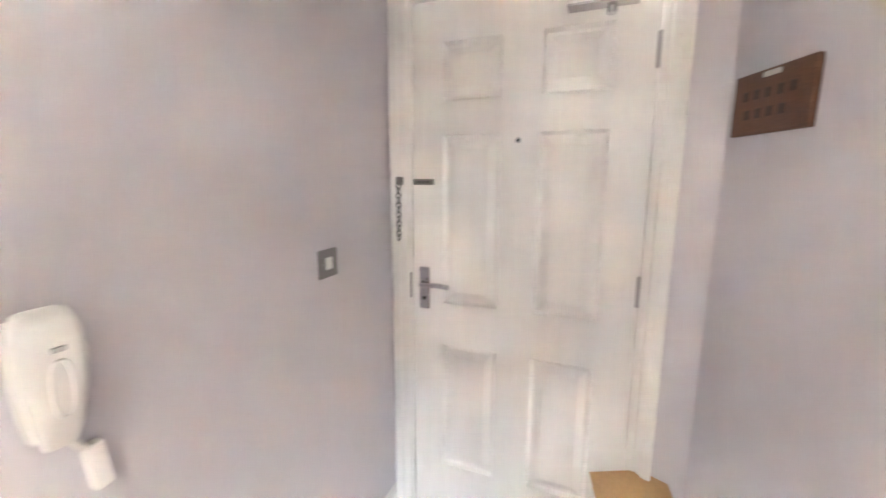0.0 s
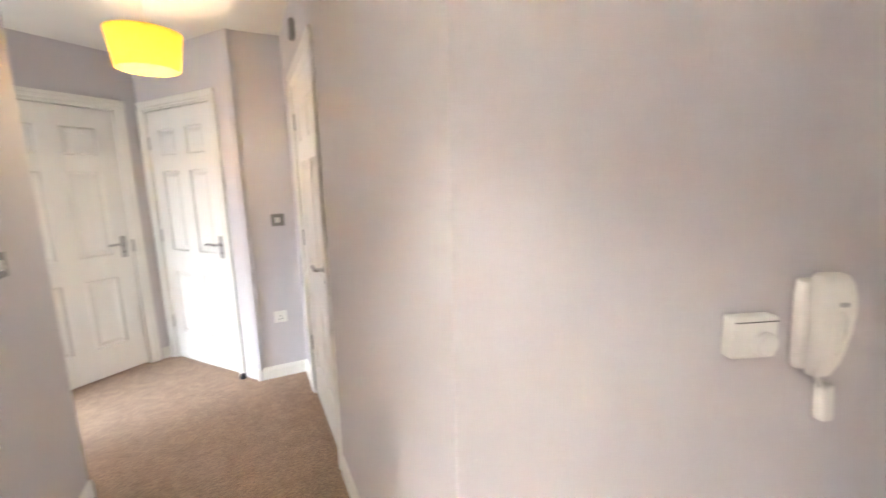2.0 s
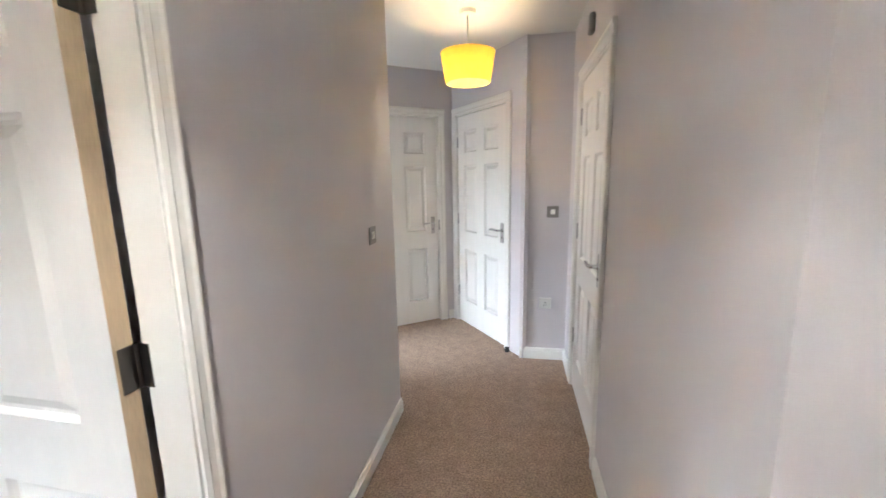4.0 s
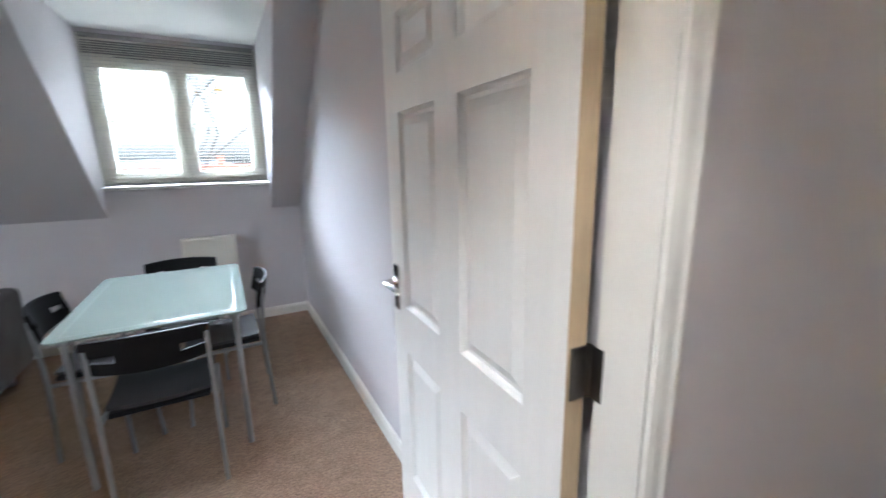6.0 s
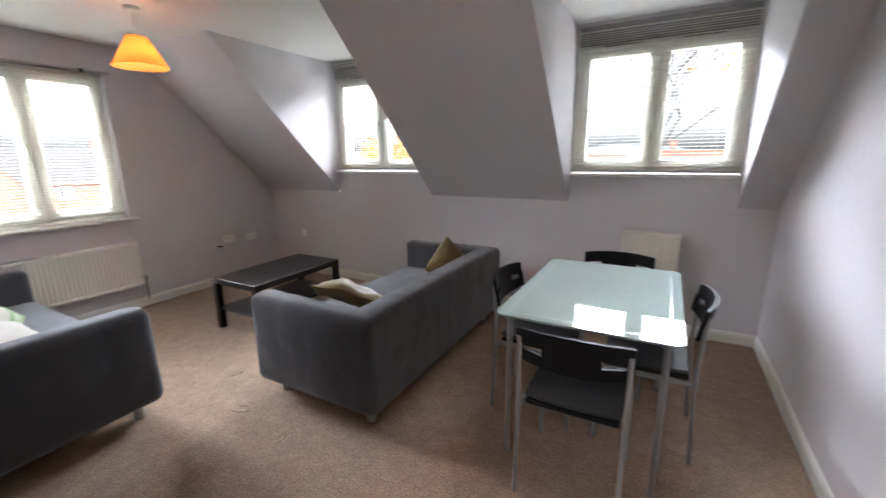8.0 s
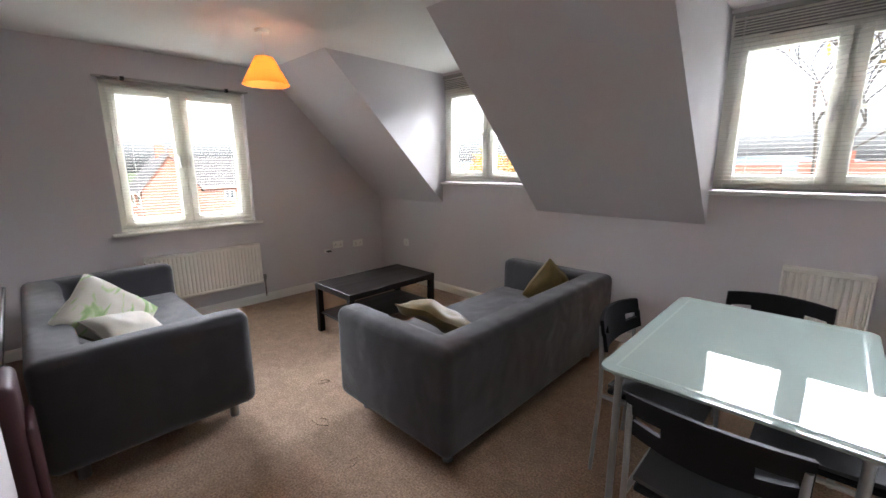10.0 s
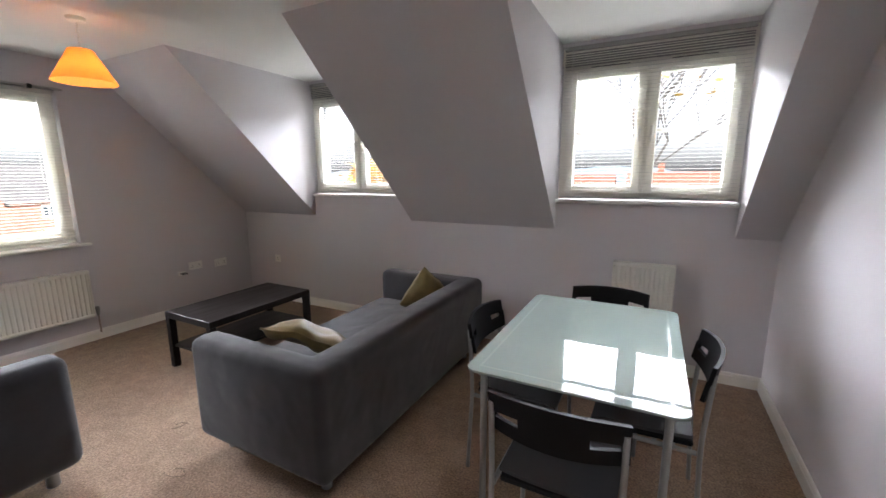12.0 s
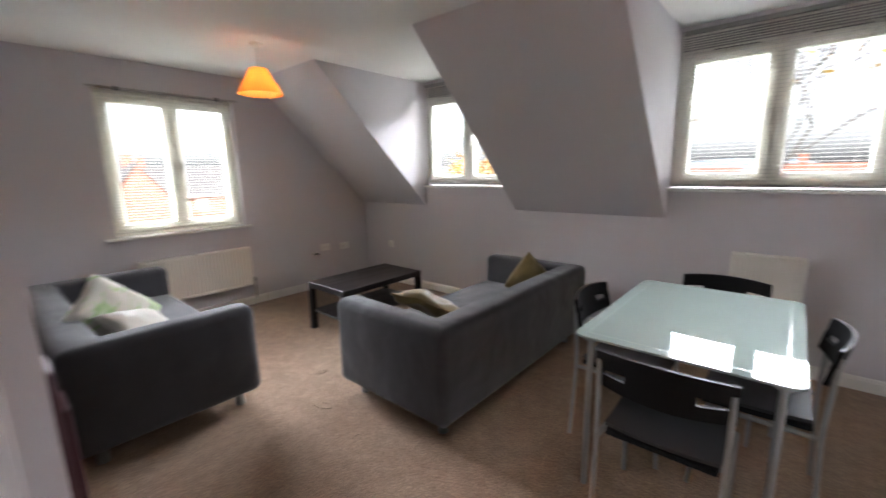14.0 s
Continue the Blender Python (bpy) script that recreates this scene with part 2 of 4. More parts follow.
def tube(points, radius, sides=10):
    """A round bar along a line of points, closed at both ends."""
    bm = bmesh.new()
    pts = [Vector(p) for p in points]
    rings = []
    for i, p in enumerate(pts):
        way = (pts[min(i + 1, len(pts) - 1)] - pts[max(i - 1, 0)]).normalized()
        side = way.orthogonal() if i == 0 else (side - way * side.dot(way))
        side = side.normalized()
        up = way.cross(side)
        rings.append([bm.verts.new(p + radius * (math.cos(2 * math.pi * k / sides) * side + math.sin(2 * math.pi * k / sides) * up)) for k in range(sides)])
    for a, b in zip(rings, rings[1:]):
        for k in range(sides):
            j = (k + 1) % sides
            bm.faces.new((a[k], a[j], b[j], b[k]))
    bm.faces.new(rings[0][::-1]), bm.faces.new(rings[-1])
    bmesh.ops.recalc_face_normals(bm, faces=bm.faces[:])
    return bm


def bend(a, b, c, radius, steps=6):
    """Points of the rounded corner at b between a and c."""
    a, b, c = Vector(a), Vector(b), Vector(c)
    p, q = b + (a - b).normalized() * radius, b + (c - b).normalized() * radius
    return [tuple((1 - u) ** 2 * p + 2 * u * (1 - u) * b + u * u * q) for u in (i / steps for i in range(steps + 1))]


def shell(point, cols, rows, thick, skip=()):
    """A curved sheet: point(u, v) gives its place and its normal; cells (col, row) in skip are left open."""
    bm = bmesh.new()
    front, back = {}, {}
    for i in range(cols + 1):
        for j in range(rows + 1):
            p, n = point(i / cols, j / rows)
            front[i, j] = bm.verts.new(Vector(p) + Vector(n) * thick / 2)
            back[i, j] = bm.verts.new(Vector(p) - Vector(n) * thick / 2)
    keep = {(i, j) for i in range(cols) for j in range(rows)} - set(skip)
    for i, j in keep:
        ring = [(i, j), (i + 1, j), (i + 1, j + 1), (i, j + 1)]
        bm.faces.new([front[k] for k in ring]), bm.faces.new([back[k] for k in ring[::-1]])
        for (di, dj), (a, b) in {(0, -1): (ring[0], ring[1]), (1, 0): (ring[1], ring[2]), (0, 1): (ring[2], ring[3]), (-1, 0): (ring[3], ring[0])}.items():
            if (i + di, j + dj) not in keep:
                bm.faces.new((front[b], front[a], back[a], back[b]))
    bmesh.ops.delete(bm, geom=[v for v in bm.verts if not v.link_faces], context="VERTS")
    bmesh.ops.recalc_face_normals(bm, faces=bm.faces[:])
    return bm


# ---- plan ----
CEIL = 2.41
WEST, GABLE, KNEE, NORTH = -0.735, 4.43, -4.66, -1.08   # faces of the living room's walls
HALL_S, HALL_N = -0.99, 0.10                            # faces of the hall's long walls
KNEE_Z, SLOPE_Y = 1.035, -3.26                          # where the roof slope meets wall and ceiling
DORMERS = ((-0.49, 0.70), (2.05, 3.27))
SILL_Z, HEAD_Z = 1.27, 2.385
CORNER = Vector((-0.594, 0.10))                         # the corner between hall and entrance
LOBBY = -21.4                                           # turn of the entrance's walls
FAR = Vector((-3.95, -0.90))                            # the far corner of the hall
SPLAY = math.degrees(math.atan2(0.6, 0.8))              # turn of the far walls


def wall(name, m, length, thick, openings=(), label="", low=-0.05, high=CEIL + 0.02):
    """A wall along its own x, its face at y = 0 and its body at y from 0 to thick, with openings (x0, x1, z0, z1) through it."""
    bm = bmesh.new()
    x = 0.0
    for x0, x1, z0, z1 in sorted(openings):
        if x0 > x:
            box(x, x0, 0, thick, low, high, bm=bm)
        if z0 > 0:
            box(x0, x1, 0, thick, low, z0, bm=bm)
        if z1 < high:
            box(x0, x1, 0, thick, z1, high, bm=bm)
        x = x1
    if length > x:
        box(x, length, 0, thick, low, high, bm=bm)
    ob = part(name, bm, PAINT, m=m)
    return tagged(ob, label or "lilac-grey painted plaster wall", "wall", kind="structure")


def along(x, y, deg):
    return pose(x, y, 0, 0, 0, deg)


tagged(part("floor", box(-5.0, 4.7, -4.95, 2.3, -0.12, 0.0), CARPET), "beige short-pile fitted carpet with footmarks", "floor", kind="structure")
bm = box(-5.0, 4.7, KNEE - 0.26, 2.3, CEIL, CEIL + 0.15)
for x0, x1 in ((WEST, DORMERS[0][0]), (DORMERS[0][1], DORMERS[1][0]), (DORMERS[1][1], GABLE)):
    join(bm, prism([(KNEE, KNEE_Z), (SLOPE_Y, CEIL), (KNEE, CEIL)], x0, x1, "x"))
tagged(part("ceiling", bm, CEILING), "white flat ceiling", "ceiling", kind="structure")
for ob in (bpy.data.objects["ceiling"],):
    ob.data.materials.append(PAINT)
    for p in ob.data.polygons:
        if p.center.z < CEIL - 0.02:
            p.material_index = 1

# living room
wall("wall_south", along(GABLE + 0.1, KNEE, 180), GABLE + 0.2 - WEST, 0.26,
     [(GABLE + 0.1 - b, GABLE + 0.1 - a, SILL_Z, HEAD_Z) for a, b in DORMERS], "lilac-grey painted knee wall under the roof slope")
wall("wall_east", along(GABLE, -0.3, -90), 4.4, 0.28, [(1.60, 2.72, 0.89, 2.16)], "lilac-grey painted gable wall with a window")
wall("wall_west", along(WEST, KNEE - 0.1, 90), NORTH - KNEE + 0.1, 0.12)
DOOR_L, DOOR_R = -0.672, 0.32                           # the living room doorway in its wall
wall("wall_north", along(WEST - 0.12, NORTH, 0), 1.59 - WEST + 0.12, HALL_S - NORTH, [(DOOR_L - WEST + 0.12, DOOR_R - WEST + 0.12, 0, 2.03)])
wall("wall_recess", along(1.95, -1.185, 90), 0.735, 0.36)
wall("wall_recess_back", along(1.59, -0.45, 0), 2.95, 0.10)
# hall
wall("wall_hall_south", along(-2.2, NORTH, 0), 2.2 + WEST - 0.12, HALL_S - NORTH)
wall("wall_hall_north", along(-3.1, HALL_N, 0), 3.1 + CORNER.x, 0.10, [(3.1 - 2.70, 3.1 - 1.88, 0, 2.03)])
wall("wall_hall_return", along(-2.2, NORTH, -90), 1.75, 0.10)
wall("wall_hall_switch", along(-3.075, -0.25, 90), 0.45, 0.10)
wall("wall_hall_far", along(FAR.x, FAR.y, SPLAY), 1.12, 0.10, [(0.06, 0.90, 0, 2.03)])
wall("wall_hall_end", along(FAR.x + 2.1 * 0.6, FAR.y - 2.1 * 0.8, SPLAY + 90), 2.15, 0.10, [(2.1 - 0.98, 2.1 - 0.14, 0, 2.03)])
wall("wall_hall_window", along(-2.0, -2.60, 180), 0.9, 0.12, [(0.22, 0.80, 0.5, 2.0)])
# entrance
LOBBY_WALL = LOBBY + 1.3                                 # its long wall runs slightly askew
d, n = Vector((-math.sin(radians(LOBBY)), math.cos(radians(LOBBY)))), Vector((math.cos(radians(LOBBY)), math.sin(radians(LOBBY))))
LOBBY_FAR = 1.80
far = CORNER + d * LOBBY_FAR
wall("wall_lobby", along(CORNER.x, CORNER.y, LOBBY_WALL + 90), LOBBY_FAR + 0.1, 0.12)
wall("wall_entrance", along(far.x - 0.1 * n.x, far.y - 0.1 * n.y, LOBBY), 1.25, 0.12, [(0.1 + 0.03, 0.1 + 0.87, 0, 2.02)])
wall("wall_lobby_east", along(1.02, 1.45, -90), 2.55, 0.12)
wall("wall_lobby_close", along(1.12, HALL_S, 180), 0.2, 0.1)


def skirting(m, spans, height=0.09):
    """Skirting boards with a rounded top, one run for each span of a wall's own x."""
    for x0, x1 in spans:
        ob = part("baseboard", prism([(0, 0), (-0.016, 0), (-0.016, height - 0.022), (-0.012, height - 0.016), (-0.012, height - 0.010), (-0.006, height), (0, height)], x0, x1, "x"), GLOSS, m=m)
        tagged(ob, "white painted skirting board", "skirting board", kind="structure")


skirting(along(GABLE, KNEE, 180), [(0.0, GABLE - WEST)])
skirting(along(GABLE, -0.45, -90), [(0.0, -0.45 - KNEE)])
skirting(along(WEST, KNEE, 90), [(0.0, NORTH - KNEE)])
skirting(along(WEST, NORTH, 0), [(DOOR_R - WEST + 0.07, 1.59 - WEST)])
skirting(along(1.95, -1.185, 90), [(0.0, 0.735)])
skirting(along(1.59, -1.185, 0), [(0.0, 0.376)])
skirting(along(DOOR_L - 0.06, HALL_S, 180), [(0.0, 2.2 + DOOR_L - 0.06)])
skirting(along(-3.075, HALL_N, 0), [(0.0, 0.30), (1.27, 3.075 + CORNER.x)])
skirting(along(-3.075, -0.25, 90), [(0.0, 0.35)])
skirting(along(FAR.x + 2.1 * 0.6, FAR.y - 2.1 * 0.8, SPLAY + 90), [(0.0, 1.05), (2.03, 2.1)])
skirting(along(CORNER.x, CORNER.y, LOBBY_WALL + 90), [(0.0, LOBBY_FAR)])
skirting(along(1.02, 1.39, -90), [(0.0, 2.4)])


# ---- doors ----
def panel_mesh(w, h):
    """A fielded panel that fills a hole w by h: steps down, runs flat and rises again to a field."""
    bm = bmesh.new()
    rings = []
    for inset, depth in ((0, 0), (0.004, 0.008), (0.010, 0.015), (0.020, 0.015), (0.046, 0.004), (0.052, 0.004)):
        rings.append([bm.verts.new((x, depth, z)) for x, z in ((inset, inset), (w - inset, inset), (w - inset, h - inset), (inset, h - inset))])
    for a, b in zip(rings, rings[1:]):
        for i in range(4):
            j = (i + 1) % 4
            bm.faces.new((a[i], a[j], b[j], b[i]))
    bm.faces.new(rings[-1])
    return mesh_of("panel", bm, LEAF)


def lever(parent, x, z, side, way, locks=False):
    """A lever on a back plate; side: -1 front or 1 back of the leaf, way: 1 if the lever points to larger x."""
    y = 0.0 if side < 0 else 0.044
    out = side
    plate = part("door_handle", box(x - 0.021, x + 0.021, min(y, y + out * 0.008), max(y, y + out * 0.008), z - 0.105, z + 0.06, bevel=0.003, segments=2), CHROME if locks else STEEL, parent,
                 "polished steel lever handle on a back plate")
    part("lever", tube([(x, y, z), (x, y + out * 0.03, z)] + bend((x, y + out * 0.03, z), (x, y + out * 0.052, z), (x + way * 0.05, y + out * 0.052, z), 0.018) +
                       [(x + way * 0.07, y + out * 0.052, z + 0.004), (x + way * 0.115, y + out * 0.046, z - 0.002)], 0.0095, 12), CHROME, plate, smooth=True)
    part("rose", lathe([(0.017, 0), (0.017, 0.008), (0.012, 0.012)], 20), CHROME, plate, m=Matrix.Translation((x, y + out * 0.004, z)) @ pose(0, 0, 0, 90 if out < 0 else -90), smooth=True)
    part("keyhole", lathe([(0.007, 0), (0.007, 0.003)], 14), DARK, plate, m=Matrix.Translation((x, y + out * 0.008, z - 0.062)) @ pose(0, 0, 0, 90 if out < 0 else -90))


def leaf(name, m, w, label, h=1.991, hinge_left=True, hinge_z=(0.32, 1.04, 1.76), hinge_side=-1, edge=None, lift=0.0):
    """A six-panel door leaf; its own x runs across it, its front face at y = 0 looks to -y."""
    xs = (0, 0.118, w / 2 - 0.064, w / 2 + 0.064, w - 0.118, w)
    zs = (0.008, 0.235, 0.755, 0.925, 1.545 + lift, 1.66 + lift, h - 0.135, h)
    bm = bmesh.new()
    for y in (0.0, 0.044):
        grid = [[bm.verts.new((x, y, z)) for z in zs] for x in xs]
        for i in range(5):
            for j in range(7):
                if not (i in (1, 3) and j in (1, 3, 5)):
                    bm.faces.new((grid[i][j], grid[i + 1][j], grid[i + 1][j + 1], grid[i][j + 1]))
    for (x0, z0), (x1, z1) in (((0, zs[0]), (w, zs[0])), ((w, zs[0]), (w, h)), ((w, h), (0, h)), ((0, h), (0, zs[0]))):
        bm.faces.new([bm.verts.new(p) for p in ((x0, 0, z0), (x1, 0, z1), (x1, 0.044, z1), (x0, 0.044, z0))])
    bmesh.ops.remove_doubles(bm, verts=bm.verts[:], dist=0.0001)
    bmesh.ops.recalc_face_normals(bm, faces=bm.faces[:])
    door = tagged_at(part(name, bm, LEAF), m, label, "door", kind="structure")
    if edge:
        door.data.materials.append(edge)
        for p in door.data.polygons:
            if abs(p.normal.x) > 0.9:
                p.material_index = 1
    for i in (1, 3):
        for j in (1, 3, 5):
            me = panel_mesh(xs[i + 1] - xs[i], zs[j + 1] - zs[j])
            part("panel", me, LEAF, door, m=pose(xs[i], 0, zs[j]))
            part("panel", me, LEAF, door, m=Matrix.Translation((xs[i + 1], 0.044, zs[j])) @ pose(0, 0, 0, 0, 0, 180))
    hx = -0.002 if hinge_left else w + 0.002
    hy = -0.004 if hinge_side < 0 else 0.048
    for z in hinge_z:
        hinge = part("hinge", tube([(hx, hy, z - 0.05), (hx, hy, z + 0.05)], 0.0065, 12), BRONZE if edge else STEEL, door, "steel butt hinge", smooth=True)
        if edge:
            part("hinge_plate", box(-0.004, -0.0005, 0.002, 0.036, z - 0.05, z + 0.05), BRONZE, hinge)
            part("hinge_plate", box(-0.034, -0.004, -0.008, -0.005, z - 0.05, z + 0.05), BRONZE, hinge)
            continue
        part("hinge_plate", box(hx - 0.011, hx + 0.011, hy - 0.0015, hy + 0.0015, z - 0.05, z + 0.05, bevel=0.001), STEEL, hinge)
    return door


def doorframe(m, x0, x1, depth, front=-1, both=True, head=2.02, arch=0.062):
    """A door lining and its moulded architraves round the opening x0 to x1 of a wall's own frame."""
    bm = bmesh.new()
    for a, b in ((x0 - 0.0, x0 + 0.022), (x1 - 0.022, x1)):
        box(a, b, -0.002, depth + 0.002, 0, head, bm=bm)
    box(x0 + 0.022, x1 - 0.022, -0.002, depth + 0.002, head - 0.025, head, bm=bm)
    frame_ob = part("door_frame", bm, GLOSS, m=m)
    if not both:
        # unseen board added behind the closed leaf to block the whole opening
        part("opening_blocker", box(x0 + 0.001, x1 - 0.001, depth + 0.003, depth + 0.03, 0, head), GLOSS, frame_ob)
    tagged(frame_ob, "white painted door lining with moulded architrave", "door frame", kind="structure")
    prof = [(0, 0), (0, 0.010), (0.012, 0.015), (0.018, 0.011), (0.034, 0.014), (0.040, 0.019), (arch - 0.006, 0.019), (arch, 0.014), (arch, 0)]
    for face, out in ((0.0, -1), (depth, 1)) if both else ((0.0, -1),):
        for edge_x, sgn in ((x0 + 0.014, -1), (x1 - 0.014, 1)):
            pr = prism([(edge_x + sgn * a, face + out * b) for a, b in prof], 0, head - 0.012, "z")
            part("architrave", pr, GLOSS, frame_ob)
        pr = prism([(face + out * b, head - 0.012 + a) for a, b in prof], x0 + 0.014 - arch, x1 - 0.014 + arch, "x")
        part("architrave", pr, GLOSS, frame_ob)
    return frame_ob


# living room door, standing open against the wall
OPEN_TURN = -91.9
ld = leaf("door_1", pose(-0.645, NORTH - 0.022, 0) @ pose(0, 0, 0, 0, 0, OPEN_TURN), 0.895, "white six-panel door standing open into the living room", edge=BARE_EDGE, hinge_side=-1, hinge_z=(0.28, 1.05, 1.80), lift=0.03)
lever(ld, 0.845, 1.005, 1, -1, True)
lever(ld, 0.845, 1.005, -1, -1)
doorframe(along(DOOR_L, NORTH, 0), 0.0, DOOR_R - DOOR_L, HALL_S - NORTH, arch=0.052)
# far doors and the hall cupboard
A = along(FAR.x + 2.1 * 0.6, FAR.y - 2.1 * 0.8, SPLAY + 90)
da = leaf("door_2", A @ pose(1.145, 0.03, 0), 0.79, "closed white six-panel door at the end of the hall")
lever(da, 0.735, 1.0, -1, -1)
doorframe(A, 1.12, 1.96, 0.10, both=False)
B = along(FAR.x, FAR.y, SPLAY)
db = leaf("door_3", B @ pose(0.085, 0.012, 0), 0.79, "closed white six-panel door on a splayed wall")
lever(db, 0.735, 1.0, -1, -1)
doorframe(B, 0.06, 0.90, 0.10, both=False)
C = along(-3.1, HALL_N, 0)
dc = leaf("door_4", C @ pose(0.425, 0.006, 0), 0.77, "closed white six-panel cupboard door in the hall", hinge_z=(0.37, 1.08, 1.79))
lever(dc, 0.715, 1.0, -1, -1)
doorframe(C, 0.40, 1.22, 0.10, both=False)
# entrance door
ENT = along(far.x, far.y, LOBBY)
de = leaf("door_5", ENT @ pose(0.055, 0.012, 0), 0.79, "closed white six-panel entrance door with chain and peephole", hinge_left=False)
lever(de, 0.045, 1.0, -1, 1, True)
doorframe(ENT, 0.03, 0.87, 0.12, both=False, arch=0.07)


# ---- windows ----
def window(name, m, w, h, label, bar=True):
    """A two-light casement; its own x runs across, its inside looks to -y."""
    bm = bmesh.new()
    f = 0.055
    for s in ((0, f, 0, h), (w - f, w, 0, h), (f, w - f, 0, f), (f, w - f, h - f, h), (w / 2 - 0.02, w / 2 + 0.02, f, h - f)):
        box(s[0], s[1], 0, 0.065, s[2], s[3], bm=bm, bevel=0.003)
    win = thing(name, m, label, "window", kind="structure")
    part("window_frame", bm, UPVC, win)
    s = 0.058
    for x0, x1, hand in ((f - 0.006, w / 2 - 0.012, 1), (w / 2 + 0.012, w - f + 0.006, -1)):
        z0, z1 = f - 0.006, h - f + 0.006
        bm = bmesh.new()
        for a, b, c, e in ((x0, x0 + s, z0, z1), (x1 - s, x1, z0, z1), (x0 + s, x1 - s, z0, z0 + s), (x0 + s, x1 - s, z1 - s, z1)):
            box(a, b, -0.014, 0.045, c, e, bm=bm, bevel=0.005, segments=2)
        sash = part("sash", bm, UPVC, win)
        pane = part("pane", box(x0 + s - 0.004, x1 - s + 0.004, 0.018, 0.022, z0 + s - 0.004, z1 - s + 0.004), GLASS, sash)
        pane.visible_shadow = False
        if bar:
            zm = z0 + s + (z1 - z0 - 2 * s) * 0.5
            part("glazing_bar", box(x0 + s, x1 - s, 0.008, 0.032, zm - 0.011, zm + 0.011, bevel=0.003), UPVC, sash)
        hx = x1 - s / 2 if hand > 0 else x0 + s / 2
        hd = part("window_handle", box(hx - 0.012, hx + 0.012, -0.026, -0.014, h / 2 - 0.035, h / 2 + 0.035, bevel=0.003), WHITE_PLASTIC, sash)
        part("grip", box(hx - 0.008, hx + 0.008, -0.046, -0.026, h / 2 - 0.08, h / 2 + 0.02, bevel=0.004, segments=2), WHITE_PLASTIC, hd)
    for cx in (w * 0.28, w * 0.72):
        vent = part("trickle_vent", box(cx - 0.15, cx + 0.15, -0.012, 0.0, h - 0.03, h - 0.012, bevel=0.003), UPVC, win)
        part("slot", box(cx - 0.13, cx + 0.13, -0.0145, -0.012, h - 0.0285, h - 0.0245), DARK, vent)
    return win


def blind(name, m, w, drop, label, pitch=0.025, tilt=2, stack=0, cloth=None):
    """A venetian blind that hangs from its headrail at z = 0; stack: slats pulled together under the rail."""
    cloth = cloth or SLAT
    bl = thing(name, m, label, "blind")
    part("headrail", box(0, w, -0.018, 0.012, -0.028, 0.0, bevel=0.003), SHADED_STACK if stack else cloth, bl)
    outline = []
    for top in (1, 0):
        row = [(-0.010 + 0.020 * i / 6, 0.0014 * (1 - ((i - 3) / 3) ** 2) + (0.0003 if top else -0.0003)) for i in range(7)]
        outline += row if top else row[::-1]
    me = mesh_of("slat", prism(outline, 0.006, w - 0.006, "x"), cloth)
    # same slat again, with the shade of the bunch in its colour
    shaded_me = mesh_of("slat", prism(outline, 0.006, w - 0.006, "x"), SHADED_STACK)
    z = -0.034
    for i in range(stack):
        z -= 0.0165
        part("slat", shaded_me, SHADED_STACK, bl, m=pose(0, -0.003, z, random.uniform(-4, 4) + 38, random.uniform(-0.15, 0.15), 0))
    while z > -drop + 0.03:
        z -= pitch
        part("slat", me, cloth, bl, m=pose(0, -0.003, z, tilt + random.uniform(-1.5, 1.5)))
    part("bottom_rail", box(0.004, w - 0.004, -0.014, 0.008, -drop, -drop + 0.012, bevel=0.003), cloth, bl)
    for cx in (w * 0.14, w * 0.5, w * 0.86):
        part("ladder_cord", tube([(cx, -0.0165, -0.02), (cx, -0.0165, -drop + 0.01)], 0.0008, 5), cloth, bl)
    part("tilt_wand", tube([(0.06, -0.022, -0.03), (0.062, -0.024, -0.55)], 0.003, 8), WHITE_PLASTIC, bl)
    return bl


for k, (a, b) in enumerate(DORMERS):
    at_dormer = along(b, KNEE - 0.045, 180)
    wz = SILL_Z + 0.005
    window("window_%d" % (k + 1), at_dormer @ pose(0.004, 0, wz), b - a - 0.008, 0.985, "cream-white two-light dormer casement window")
    blind("venetian_blind", at_dormer @ pose(0.02, -0.034, HEAD_Z - 0.004), b - a - 0.04, HEAD_Z - SILL_Z - 0.02, "grey venetian blind, slats open below a bunched top", stack=6)
    # head panel above the frame
    tagged(part("trim", box(0.0, b - a, 0.0, 0.05, wz + 0.987, HEAD_Z, bevel=0.002), UPVC, m=at_dormer), "plain head board over the dormer window", "trim", kind="structure")
    sill = part("window_sill", box(-0.012, b - a + 0.012, -0.075, -0.004, SILL_Z - 0.026, SILL_Z, bevel=0.008, segments=3), GLOSS, m=at_dormer)
    tagged(sill, "white painted window board with a rounded nose", "window sill", kind="structure")
at_gable = along(GABLE, -1.90, -90)
window("window_3", at_gable @ pose(0, 0.075, 0.895), 1.12, 1.265, "cream-white two-light casement window in the gable", bar=False)
blind("venetian_blind", at_gable @ pose(0.012, 0.03, 2.155), 1.096, 1.23, "cream venetian blind lowered with its slats open", cloth=CREAM_SLAT)
tagged(part("window_sill", box(-0.07, 1.18, -0.06, 0.075, 0.87, 0.893, bevel=0.008, segments=3), GLOSS, m=at_gable), "white painted window board with a rounded nose", "window sill", kind="structure")
tagged(part("trim", box(-0.04, 1.16, -0.022, 0.0, 2.158, 2.176, bevel=0.004), STEEL, m=at_gable), "thin grey rail over the gable window", "trim", kind="structure")
for x in (0.16, 0.96):
    tagged(part("rail_bracket", box(x - 0.014, x + 0.014, -0.026, -0.001, 2.15, 2.182, bevel=0.003), DARK, m=at_gable), "small dark bracket on the blind rail", "bracket")


